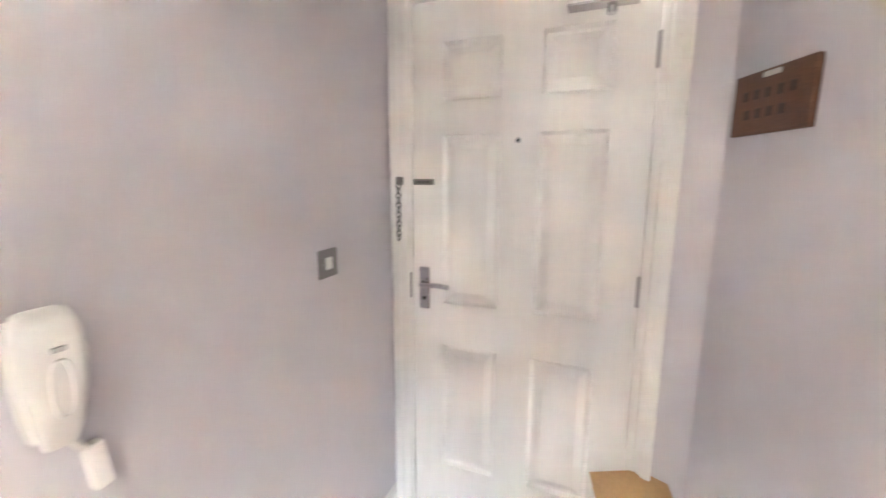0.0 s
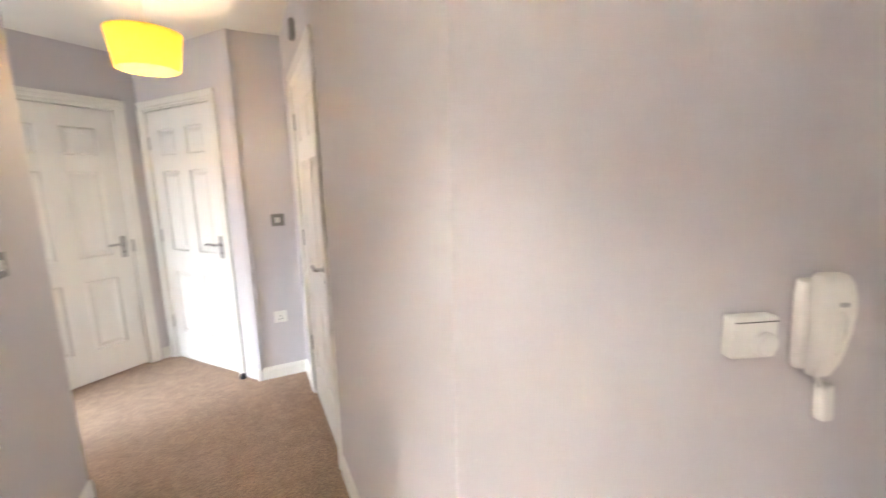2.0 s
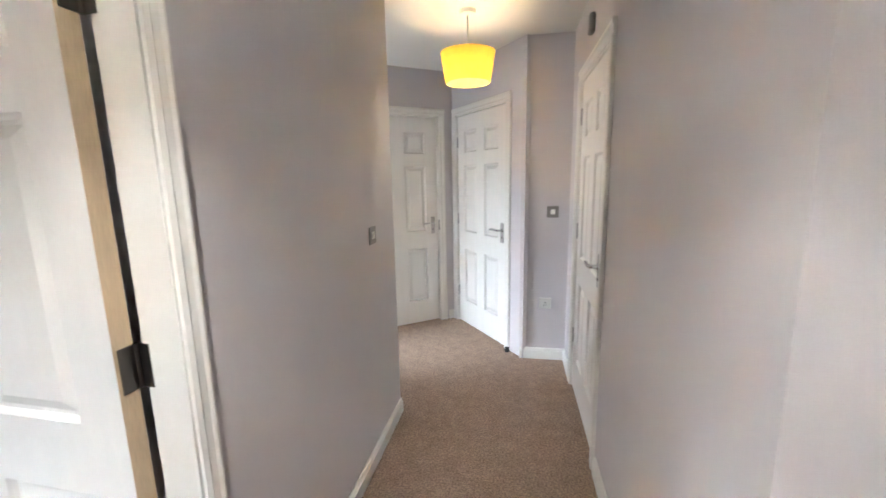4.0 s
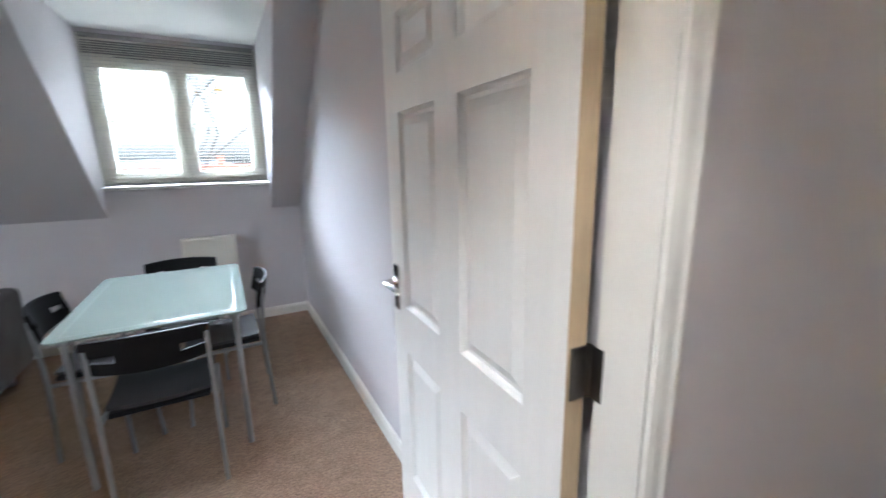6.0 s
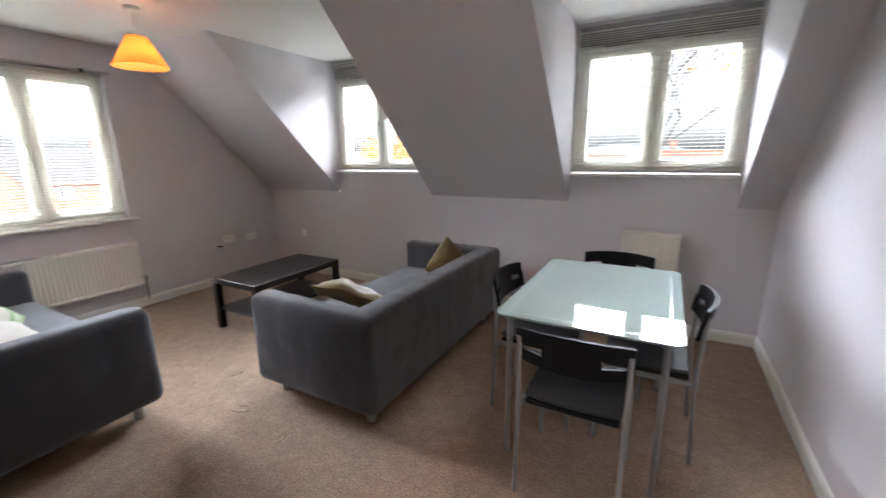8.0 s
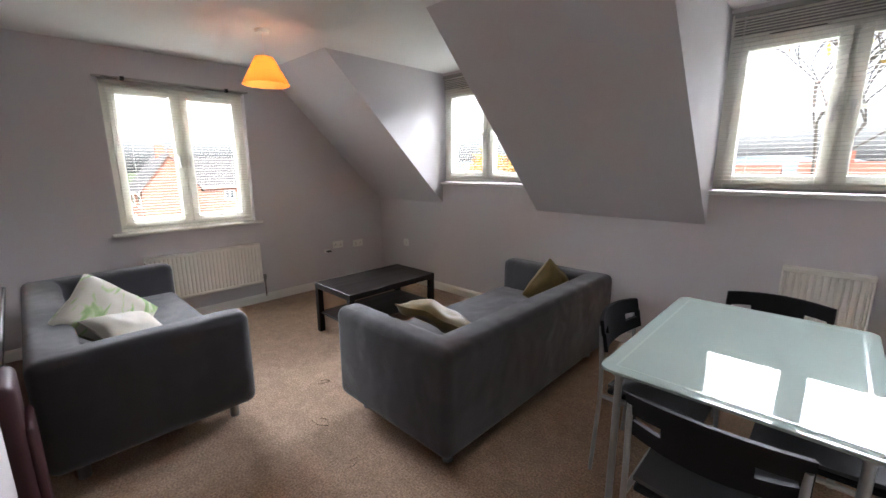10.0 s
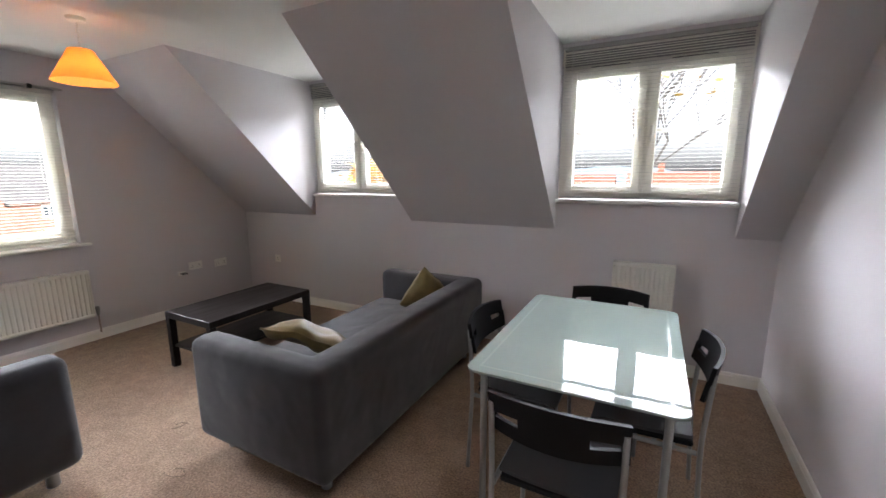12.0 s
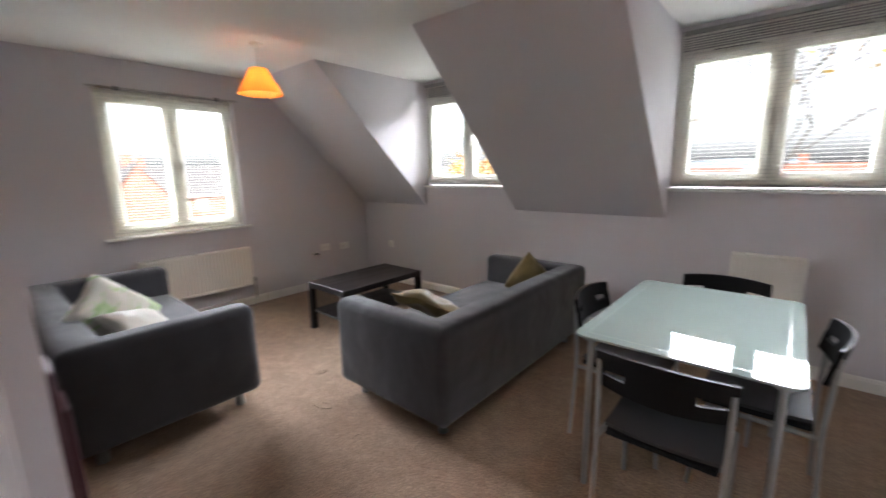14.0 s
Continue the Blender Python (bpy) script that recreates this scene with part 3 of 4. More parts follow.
# ---- living room things ----
def sofa(name, m, label, length=1.82, depth=0.90, height=0.655):
    """A boxy low sofa; its own x runs along it, it faces +y, its back is at y = 0."""
    ob = thing(name, m, label, "sofa", "sofas")
    a, b = 0.17, 0.20
    shape = [(0, 0), (length, 0), (length, depth), (length - a, depth), (length - a, b), (a, b), (a, depth), (0, depth)]
    part("tub_cover", prism(shape, 0.105, height, "z", 0.052, 4), FABRIC, ob, smooth=True)
    part("base", box(a - 0.01, length - a + 0.01, b - 0.02, depth - 0.03, 0.12, 0.27, bevel=0.03, segments=3), FABRIC, ob, smooth=True)
    bm = box(a + 0.004, length - a - 0.004, b + 0.004, depth - 0.012, 0.26, 0.43, bevel=0.045, segments=4)
    part("seat_cushion", bm, FABRIC, ob, smooth=True)
    for x in (0.13, length - 0.13):
        for y in (0.12, depth - 0.1):
            part("leg", lathe([(0.024, 0), (0.026, 0.004), (0.026, 0.115)], 20), SILVER, ob, "short round metal leg", m=pose(x, y, 0), smooth=True)
    return ob


sofa("sofa", pose(1.17, -2.51, 0, 0, 0, -90), "dark grey cotton three-seat sofa, its back towards the dining table")
sofa("sofa", pose(2.34, -1.24, 0, 0, 0, 0) @ Matrix.Diagonal((1, -1, 1, 1)), "dark grey cotton three-seat sofa by the gable window")


def scatter(name, m, label, material, size=0.42, puff=0.07, fold=0.0, crumple=0.0):
    """A stuffed cushion, flat at its corners and full in the middle, sagging by fold."""
    bm = bmesh.new()
    n = 22
    sides = {}
    for s in (1, -1):
        for i in range(n + 1):
            for j in range(n + 1):
                u, v = 2 * i / n - 1, 2 * j / n - 1
                full = max(0.0, (1 - u ** 4) * (1 - v ** 4)) ** 0.55
                edge = abs(u) == 1 or abs(v) == 1
                if edge and s < 0:
                    sides[s, i, j] = sides[1, i, j]
                    continue
                pinch = 1 - 0.07 * (abs(u * v)) ** 0.0 * (1 - abs(u * v)) * max(abs(u), abs(v)) ** 3
                wob = 0.010 * noise.noise(Vector((u * 2.2, v * 2.2, s * 3.1 + size)))
                sides[s, i, j] = bm.verts.new((u * size / 2 * pinch, v * size / 2 * pinch, s * puff * full + wob * full - fold * u * u + crumple * noise.noise(Vector((u * 1.7 + 4, v * 1.7, 2.0)))))
        for i in range(n):
            for j in range(n):
                ring = [sides[s, i, j], sides[s, i + 1, j], sides[s, i + 1, j + 1], sides[s, i, j + 1]]
                bm.faces.new(ring if s > 0 else ring[::-1])
    rim = [(i, 0) for i in range(n)] + [(n, j) for j in range(n)] + [(n - i, n) for i in range(n)] + [(0, n - j) for j in range(n + 1)]
    seam = [tuple(sides[1, i, j].co) for i, j in rim]
    cushion = part(name, bm, material, m=m, smooth=True)
    part("piping", tube(seam, 0.0045, 6), material, cushion, smooth=True)
    return tagged(cushion, label, "cushion")


scatter("cushion", pose(1.62, -2.94, 0.585, 26, -16, 25), "olive green satin cushion slumped in the sofa corner", OLIVE, 0.44, 0.055, 0.015, 0.028)
scatter("cushion", pose(1.55, -4.03, 0.545, 80, 0, 70) @ pose(0, 0, 0, 0, 0, 38), "olive green satin cushion leaning in the sofa corner", OLIVE, 0.33, 0.07)


def coffee_table(m):
    ob = thing("coffee_table", m, "black-brown low coffee table with a lower shelf", "table")
    w, l = 0.55, 0.94
    part("tabletop", box(0, w, 0, l, 0.40, 0.45, bevel=0.003), BLACK_WOOD, ob)
    part("shelf", box(0.02, w - 0.02, 0.02, l - 0.02, 0.165, 0.183, bevel=0.002), BLACK_WOOD, ob)
    for x in (0, w - 0.05):
        for y in (0, l - 0.05):
            part("leg", box(x + 0.001, x + 0.051, y + 0.001, y + 0.049, 0, 0.40, bevel=0.002), BLACK_WOOD, ob)


coffee_table(pose(2.715, -3.965, 0))


# paler glass colour that imitates the reflection along the table's edges
EDGE_REFLECTION = shader("painted_edge_reflection", (0.40, 0.48, 0.445), 0.25, mottle=0.02)


def dining_table(m, w=0.75, l=1.09):
    ob = thing("dining_table", m, "frosted glass dining table on silver tube legs", "table")
    r, pts = 0.045, []
    for cx, cy, a0 in ((w - r, l - r, 0), (r, l - r, 90), (r, r, 180), (w - r, r, 270)):
        pts += [(cx + r * math.cos(radians(a0 + 15 * i)), cy + r * math.sin(radians(a0 + 15 * i))) for i in range(7)]
    part("tabletop", prism(pts, 0.732, 0.742, "z", 0.002, 2), FROST, ob, "pale green frosted glass top")
    # thin pale strips stand in for the double reflection near the rim
    for s in ((0.045, w - 0.045, 0.045, 0.055), (0.045, w - 0.045, l - 0.055, l - 0.045), (0.045, 0.055, 0.055, l - 0.055), (w - 0.055, w - 0.045, 0.055, l - 0.055)):
        part("reflection_line", box(*s, 0.7418, 0.7424), EDGE_REFLECTION, ob)
    for x in (0.055, w - 0.055):
        for y in (0.07, l - 0.07):
            part("leg", tube([(x, y, 0.0), (x, y, 0.70)], 0.0135, 16), SILVER, ob, smooth=True)
            part("pad", lathe([(0.026, 0), (0.026, 0.012), (0.02, 0.03)], 16), SILVER, ob, m=pose(x, y, 0.702))
    for a, b in (((0.055, 0.30), (w - 0.055, 0.30)), ((0.055, l - 0.30), (w - 0.055, l - 0.30)), ((0.055, 0.07), (0.055, l - 0.07)), ((w - 0.055, 0.07), (w - 0.055, l - 0.07))):
        part("rail", tube([(*a, 0.705), (*b, 0.705)], 0.010, 12), SILVER, ob, smooth=True)


dining_table(pose(-0.15, -3.79, 0))


def dining_chair(m):
    """A chair that faces +y, its back at y = 0."""
    ob = thing("dining_chair", m, "black plastic dining chair on a silver tube frame", "chair", "chairs round the dining table")
    w = 0.205

    def back(u, v):
        t = 2 * u - 1
        y = 0.045 * t * t + 0.0 - 0.03 * v
        nx, ny = -0.18 * t / 0.45, 1.0
        k = math.hypot(nx, ny)
        drop = 0.012 * t * t * (1 if v > 0.5 else -1)
        return (t * 0.215, y - 0.02, 0.615 + 0.165 * v - drop), (nx / k, ny / k, 0)

    skip = [(c, r) for c in (1, 2, 3, 4, 15, 16, 17, 18) for r in (4, 5, 6)]
    part("backrest", shell(back, 20, 12, 0.016, skip), CHAIR_BLACK, ob, "curved black plastic backrest with two slots", smooth=True)

    def seat(u, v):
        t = 2 * u - 1
        return (t * 0.20 * (1 - 0.06 * (1 - v)), 0.035 + 0.375 * v, 0.445 + 0.012 * t * t - 0.01 * math.sin(math.pi * v) - 0.022 * max(0, v - 0.8) ** 2 * 25), (0, 0, 1)

    part("seat", shell(seat, 14, 14, 0.014), CHAIR_SEAT, ob, "charcoal moulded seat", smooth=True)
    part("seat_rim", prism([(-0.185, 0.03), (0.185, 0.03), (0.2, 0.40), (-0.2, 0.40)], 0.412, 0.434, "z", 0.008, 2), CHAIR_BLACK, ob)
    for s in (-1, 1):
        part("leg", tube([(s * w, -0.012, 0.0)] + bend((s * w, -0.012, 0), (s * w, 0.012, 0.45), (s * w, -0.012, 0.75), 0.12) + [(s * w, -0.008, 0.735)], 0.0098, 12), SILVER, ob, "silver tube back leg", smooth=True)
        part("leg", tube([(s * w, 0.42, 0.0)] + bend((s * w, 0.42, 0), (s * w, 0.395, 0.405), (s * w, 0.02, 0.405), 0.05) + [(s * w, 0.02, 0.405)], 0.0098, 12), SILVER, ob, "silver tube front leg", smooth=True)
    for y in (0.1, 0.33):
        part("stretcher", tube([(-w, y, 0.403), (w, y, 0.403)], 0.009, 10), SILVER, ob, smooth=True)
    return ob


first_chair = dining_chair(pose(0.225, -2.555, 0, 0, 0, 180))
copy_thing(first_chair, pose(0.205, -3.96, 0, 0, 0, 0))
copy_thing(first_chair, pose(0.735, -3.28, 0, 0, 0, 90))
copy_thing(first_chair, pose(-0.235, -3.28, 0, 0, 0, -90))


VALVE_GREY = shader("valve_grey", (0.22, 0.22, 0.21), 0.4, mottle=0.05)


def radiator(m, w, h, label, valve_side=1):
    """A steel panel radiator; its own x runs along it, it looks to -y, its back is at y = 0."""
    ob = thing("radiator", m, label, "radiator")
    n = max(4, int(w / 0.034))
    pts, pitch = [], (w - 0.03) / n
    for i in range(n):
        x = 0.015 + i * pitch
        pts += [(x, -0.085), (x + pitch * 0.28, -0.085), (x + pitch * 0.42, -0.077), (x + pitch * 0.58, -0.077), (x + pitch * 0.72, -0.085)]
    pts += [(w - 0.015, -0.085), (w - 0.015, -0.07), (0.015, -0.07)]
    part("panel", prism(pts, 0.03, h - 0.03, "z"), RADIATOR, ob)
    part("top_grille", box(0, w, -0.09, -0.012, h - 0.028, h, bevel=0.004), RADIATOR, ob)
    part("bottom_edge", box(0.004, w - 0.004, -0.088, -0.066, 0.0, 0.03, bevel=0.006, segments=2), RADIATOR, ob)
    for x in (0.0, w - 0.012):
        part("side_panel", box(x, x + 0.012, -0.089, -0.012, 0.004, h - 0.03, bevel=0.003), RADIATOR, ob)
    vx = w + 0.03 if valve_side > 0 else -0.03
    v = part("valve", lathe([(0.012, 0), (0.012, 0.03), (0.018, 0.032), (0.018, 0.075), (0.012, 0.082)], 16), VALVE_GREY, ob, "grey radiator valve", m=pose(vx, -0.05, 0.0), smooth=True)
    part("pipe", tube([(vx, -0.05, 0.01), (vx, -0.05, -0.16)], 0.0075, 8), CHROME, v, m=Matrix.Translation((-vx, 0.05, 0)))
    for x in (w * 0.15, w * 0.85):
        part("bracket", box(x - 0.02, x + 0.02, -0.07, 0.0, h * 0.15, h * 0.85), RADIATOR, ob)
    return ob


radiator(along(GABLE, -2.01, -90) @ pose(0, 0, 0.235), 1.0, 0.425, "cream steel panel radiator under the gable window")
radiator(along(0.245, KNEE, 180) @ pose(0, 0, 0.18), 0.41, 0.645, "narrow cream steel panel radiator on the knee wall", -1)


def pendant(m, label, r_top, r_low, high, drop, material):
    """A ceiling rose, cord, bulb and open fabric shade that hang from z = 0."""
    ob = thing("pendant_lamp", m, label, "lamp", "ceiling pendants")
    part("ceiling_rose", lathe([(0.05, 0), (0.05, -0.008), (0.044, -0.022), (0.02, -0.028)], 28), WHITE_PLASTIC, ob, smooth=True)
    part("cord", tube([(0, 0, -0.026), (0, 0, -drop + high - 0.0)], 0.0035, 8), WHITE_PLASTIC, ob)
    part("lampholder", lathe([(0.018, -drop + high + 0.012), (0.02, -drop + high - 0.03), (0.016, -drop + high - 0.06)], 18), WHITE_PLASTIC, ob, smooth=True)
    part("bulb", lathe([(0.012, -drop + high - 0.06), (0.026, -drop + high - 0.085), (0.03, -drop + high - 0.105), (0.024, -drop + high - 0.128), (0.008, -drop + high - 0.138)], 18), BULB, ob, smooth=True)
    t = 0.0015
    part("shade", lathe([(r_top, -drop + high), (r_low, -drop), (r_low - t, -drop), (r_top - t, -drop + high)], 48, True), material, ob, "fabric shade lit from inside", smooth=True)
    for k in range(3):
        a = 2 * math.pi * k / 3
        part("spider_arm", tube([(0.018 * math.cos(a), 0.018 * math.sin(a), -drop + high - 0.004), (r_top * math.cos(a), r_top * math.sin(a), -drop + high - 0.004)], 0.0018, 6), WHITE_PLASTIC, ob)
    return ob


pendant(pose(*LOUNGE_LAMP, CEIL), "ceiling pendant with a glowing orange cone shade", 0.062, 0.165, 0.19, 0.372, ORANGE_SHADE)
pendant(pose(*DINING_LAMP, CEIL), "ceiling pendant with a glowing orange cone shade", 0.062, 0.165, 0.19, 0.372, ORANGE_SHADE)
pendant(pose(*HALL_LAMP, CEIL), "hall pendant with a lit yellow drum shade", 0.165, 0.135, 0.175, 0.41, YELLOW_SHADE)

def on_lobby(s, z):
    """A place on the lobby's long wall, s metres from its corner; its own -y points into the room."""
    p = CORNER + Vector((-math.sin(radians(LOBBY_WALL)), math.cos(radians(LOBBY_WALL)))) * s
    return pose(p.x, p.y, z, 0, 0, LOBBY_WALL + 90)


def switch(m, label, steel=True, w=0.086):
    ob = thing("light_switch", m, label, "light switch")
    part("faceplate", box(-w / 2, w / 2, -0.008, 0, -0.043, 0.043, bevel=0.003, segments=2), PLATE_STEEL if steel else WHITE_PLASTIC, ob)
    part("insert", box(-0.016, 0.016, -0.0095, -0.007, -0.018, 0.018, bevel=0.001), WHITE_PLASTIC, ob)
    part("rocker", box(-0.009, 0.009, -0.014, -0.009, -0.014, 0.014, bevel=0.003), WHITE_PLASTIC, ob)
    for x in (-0.03, 0.03):
        part("screw", lathe([(0.003, 0), (0.003, 0.0015)], 10), CHROME, ob, m=pose(x, -0.008, 0, 90))


def socket(m, label, w=0.146):
    ob = thing("wall_socket", m, label, "socket")
    part("faceplate", box(-w / 2, w / 2, -0.009, 0, -0.043, 0.043, bevel=0.004, segments=2), WHITE_PLASTIC, ob)
    for cx in ((-0.037, 0.037) if w > 0.1 else (0.0,)):
        part("pin_hole", box(cx - 0.003, cx + 0.003, -0.0105, -0.008, 0.0, 0.011), DARK, ob)
        for dx in (-0.011, 0.011):
            part("pin_hole", box(cx + dx - 0.0035, cx + dx + 0.0035, -0.0105, -0.008, -0.018, -0.013), DARK, ob)
    return ob


switch(on_lobby(1.395, 1.145), "brushed steel light switch beside the entrance door")
switch(along(-1.83, HALL_S, 180) @ pose(0, 0, 1.165), "brushed steel light switch on the hall wall")
switch(along(-3.075, -0.02, 90) @ pose(0, 0, 1.17), "brushed steel light switch beside the splayed door")
socket(along(-3.075, -0.06, 90) @ pose(0, 0, 0.46), "white plastic single socket low on the hall wall", 0.09)
socket(along(GABLE, -3.98, -90) @ pose(0, 0, 0.50), "white double socket low on the gable wall")
socket(along(GABLE, -4.27, -90) @ pose(0, 0, 0.48), "white double socket low on the gable wall")
socket(along(3.92, KNEE, 180) @ pose(0, 0, 0.50), "white single socket low on the knee wall", 0.086)
aerial = thing("aerial_plate", along(GABLE, -3.83, -90) @ pose(0, 0, 0.44), "white aerial plate with short dark leads", "socket")
part("faceplate", box(-0.043, 0.043, -0.01, 0, -0.02, 0.02, bevel=0.003), WHITE_PLASTIC, aerial)
for x in (-0.02, 0.0, 0.02):
    part("plug", tube([(x, -0.008, 0.0), (x, -0.035, 0.004), (x + 0.01, -0.05, -0.01)], 0.006, 8), DARK, aerial)

# intercom handset and thermostat
def loft(sections, across=20):
    """A closed body through rounded sections (z, half width, back y, front y)."""
    bm, rings = bmesh.new(), []
    for z, w, back_y, front_y in sections:
        ring = []
        for i in range(across):
            a = 2 * math.pi * i / across
            c, q = math.cos(a), math.sin(a)
            x = w * math.copysign(abs(c) ** 0.55, c)
            y = (back_y + front_y) / 2 + (back_y - front_y) / 2 * math.copysign(abs(q) ** 0.6, q)
            ring.append(bm.verts.new((x, y, z)))
        rings.append(ring)
    for a, b in zip(rings, rings[1:]):
        for i in range(across):
            k = (i + 1) % across
            bm.faces.new((a[i], a[k], b[k], b[i]))
    bm.faces.new(rings[0]), bm.faces.new(rings[-1])
    bmesh.ops.recalc_face_normals(bm, faces=bm.faces[:])
    return bm


com = thing("intercom_handset", on_lobby(0.71, 1.115), "white plastic door-entry handset on its cradle", "intercom")
part("cradle", loft([(-0.098, 0.020, 0, -0.018), (-0.09, 0.026, 0, -0.026), (-0.03, 0.034, 0, -0.03), (0.06, 0.036, 0, -0.03), (0.082, 0.034, 0, -0.024), (0.086, 0.03, 0, -0.016)]), WHITE_PLASTIC, com, smooth=True)
part("handset", loft([(-0.104, 0.012, -0.028, -0.040), (-0.100, 0.020, -0.027, -0.050), (-0.07, 0.027, -0.027, -0.062), (-0.045, 0.030, -0.032, -0.066), (-0.01, 0.036, -0.036, -0.069), (0.03, 0.040, -0.034, -0.070),
                      (0.06, 0.039, -0.028, -0.069), (0.088, 0.034, -0.026, -0.064), (0.100, 0.029, -0.027, -0.055), (0.103, 0.022, -0.03, -0.045)]), WHITE_PLASTIC, com, smooth=True)
rim = [(0.013 * math.copysign(abs(math.cos(a)) ** 0.7, math.cos(a)), -0.0685 - 0.0012 * math.sin(a), -0.008 + 0.042 * math.sin(a)) for a in (2 * math.pi * i / 24 for i in range(25))]
part("grip_rim", tube(rim, 0.0026, 6), WHITE_PLASTIC, com, "raised rim round the finger hollow", smooth=True)
part("grille", box(-0.009, 0.009, -0.0735, -0.069, 0.046, 0.054, bevel=0.001), shader("grey_print", (0.4, 0.4, 0.4), 0.5), com)
part("call_button", lathe([(0.008, 0), (0.008, 0.005)], 14), DARK, com, m=pose(0.031, -0.018, -0.03, 0, 90, 0))
part("cord_plug", box(-0.014, 0.014, -0.03, -0.004, -0.215, -0.135, bevel=0.006, segments=2), WHITE_PLASTIC, com, m=pose(0.03, 0, 0, 0, -6, 0))
part("cord", tube([(0.0, -0.014, -0.09), (0.02, -0.022, -0.115), (0.036, -0.018, -0.14)], 0.006, 8), WHITE_PLASTIC, com, smooth=True)
stat = thing("thermostat", on_lobby(0.578, 1.095), "white room thermostat with a round dial", "thermostat")
part("case", box(-0.047, 0.047, -0.032, 0, -0.042, 0.042, bevel=0.006, segments=3), WHITE_PLASTIC, stat)
part("dial", lathe([(0.024, 0), (0.024, 0.008), (0.02, 0.012)], 28), WHITE_PLASTIC, stat, m=pose(0.018, -0.031, -0.012, 90), smooth=True)
part("seam", box(-0.044, 0.044, -0.0328, -0.031, 0.031, 0.033), DARK, stat)

# entrance door fittings
chain = thing("door_chain", ENT @ pose(0, 0, 0), "dull steel security chain on the entrance door", "door chain")
part("track", box(0.06, 0.142, -0.004, 0.012, 1.371, 1.392, bevel=0.002), DULL_STEEL, chain)
for x in (0.078, 0.096, 0.114):
    part("slot", box(x, x + 0.011, -0.0055, -0.003, 1.378, 1.385, bevel=0.001), DARK, chain)
part("anchor", box(0.0, 0.028, -0.03, -0.017, 1.37, 1.40, bevel=0.003), DULL_STEEL, chain)
for k in range(12):
    ring = [(0.0085 * math.cos(a), 0, 0.0115 * math.sin(a)) for a in (2 * math.pi * i / 10 for i in range(11))]
    part("link", tube(ring, 0.0028, 6), DULL_STEEL, chain, m=pose(0.012, -0.03, 1.366 - 0.0175 * k, 0, 0, 90 * (k % 2)))
tagged(part("strike_plate", box(0.033, 0.05, -0.004, 0.0, 0.935, 1.035, bevel=0.001), DULL_STEEL, m=ENT), "dull steel lock plate on the door lining", "lock plate")
hole = thing("peephole", ENT @ pose(0.445, 0.012, 1.52, 90), "small brass peephole in the entrance door", "peephole")
part("bezel", lathe([(0.010, 0), (0.010, 0.004), (0.006, 0.006)], 18), STEEL, hole, smooth=True)
part("lens", lathe([(0.005, 0.004), (0.005, 0.0065)], 12), DARK, hole)
closer = thing("door_closer", ENT @ pose(0, 0, 0), "grey metal overhead door closer", "door closer")
part("body", box(0.585, 0.785, -0.05, 0.012, 1.895, 1.955, bevel=0.004, segments=2), shader("closer_paint", (0.62, 0.61, 0.58), 0.4), closer)
part("underside", box(0.588, 0.782, -0.047, 0.008, 1.889, 1.896), STEEL, closer)
part("spindle", lathe([(0.014, 0), (0.014, 0.03), (0.009, 0.04)], 18), CHROME, closer, m=pose(0.71, -0.022, 1.862), smooth=True)
part("arm", tube([(0.71, -0.022, 1.955), (0.71, -0.022, 1.972), (0.60, -0.10, 1.985), (0.5, -0.02, 2.0)], 0.007, 8), STEEL, closer)

# wooden plaque
plq = thing("wall_plaque", along(1.02, 1.24, -90) @ pose(0, 0, 1.578), "dark brown wooden plaque with worn raised lettering", "plaque")
part("board", box(-0.12, 0.12, -0.018, -0.002, -0.075, 0.075, bevel=0.004, segments=2), PLAQUE, plq)
PRINT = shader("plaque_print", (0.045, 0.02, 0.012), 0.6)
for row, (z, count) in enumerate(((0.02, 5), (-0.025, 4))):
    for k in range(count):
        x = -0.085 + 0.036 * k + 0.01 * row
        part("letter_bar", box(x, x + 0.02, -0.021, -0.017, z - 0.012, z + 0.012, bevel=0.002), PRINT, plq)
part("hanging_slot", box(-0.025, 0.03, -0.0195, -0.0165, 0.056, 0.068, bevel=0.003), shader("bare_slot", (0.62, 0.58, 0.54), 0.6), plq)

# small sensor over the cupboard door
sens = thing("door_sensor", along(-2.35, HALL_N, 0) @ pose(0, 0, 2.215), "small grey sensor over the cupboard door", "sensor")
part("case", box(-0.035, 0.035, -0.03, 0, -0.05, 0.05, bevel=0.012, segments=3), shader("sensor_grey", (0.22, 0.21, 0.2), 0.5), sens)
part("front", box(-0.02, 0.02, -0.033, -0.028, -0.03, 0.03, bevel=0.002), STEEL, sens)

# black door stop at the foot of the splayed door
tagged(part("door_stop", lathe([(0.02, 0), (0.022, 0.01), (0.018, 0.035), (0.008, 0.04)], 18), DARK, m=B @ pose(0.955, -0.03, 0), smooth=True), "small black rubber door stop on the carpet", "door stop")
# latch plates beside the handles
for mm, x in ((A, 1.925), (B, 0.885)):
    tagged(part("latch_plate", box(x, x + 0.018, -0.005, -0.001, 0.93, 1.03, bevel=0.001), STEEL, m=mm), "dull steel latch plate on a door lining", "latch plate")

mat_p = far - d * 0.30 + n * 0.46
mat_ob = thing("doormat", pose(mat_p.x, mat_p.y, 0, 0, 0, LOBBY), "black coir doormat inside the entrance", "doormat")
COIR = shader("black_coir", (0.014, 0.013, 0.013), 0.98, grain=0.5, grain_scale=160, bump=1.0, bump_scale=200)
part("pile", box(-0.42, 0.42, -0.25, 0.25, 0.004, 0.02, bevel=0.006, segments=2), COIR, mat_ob)
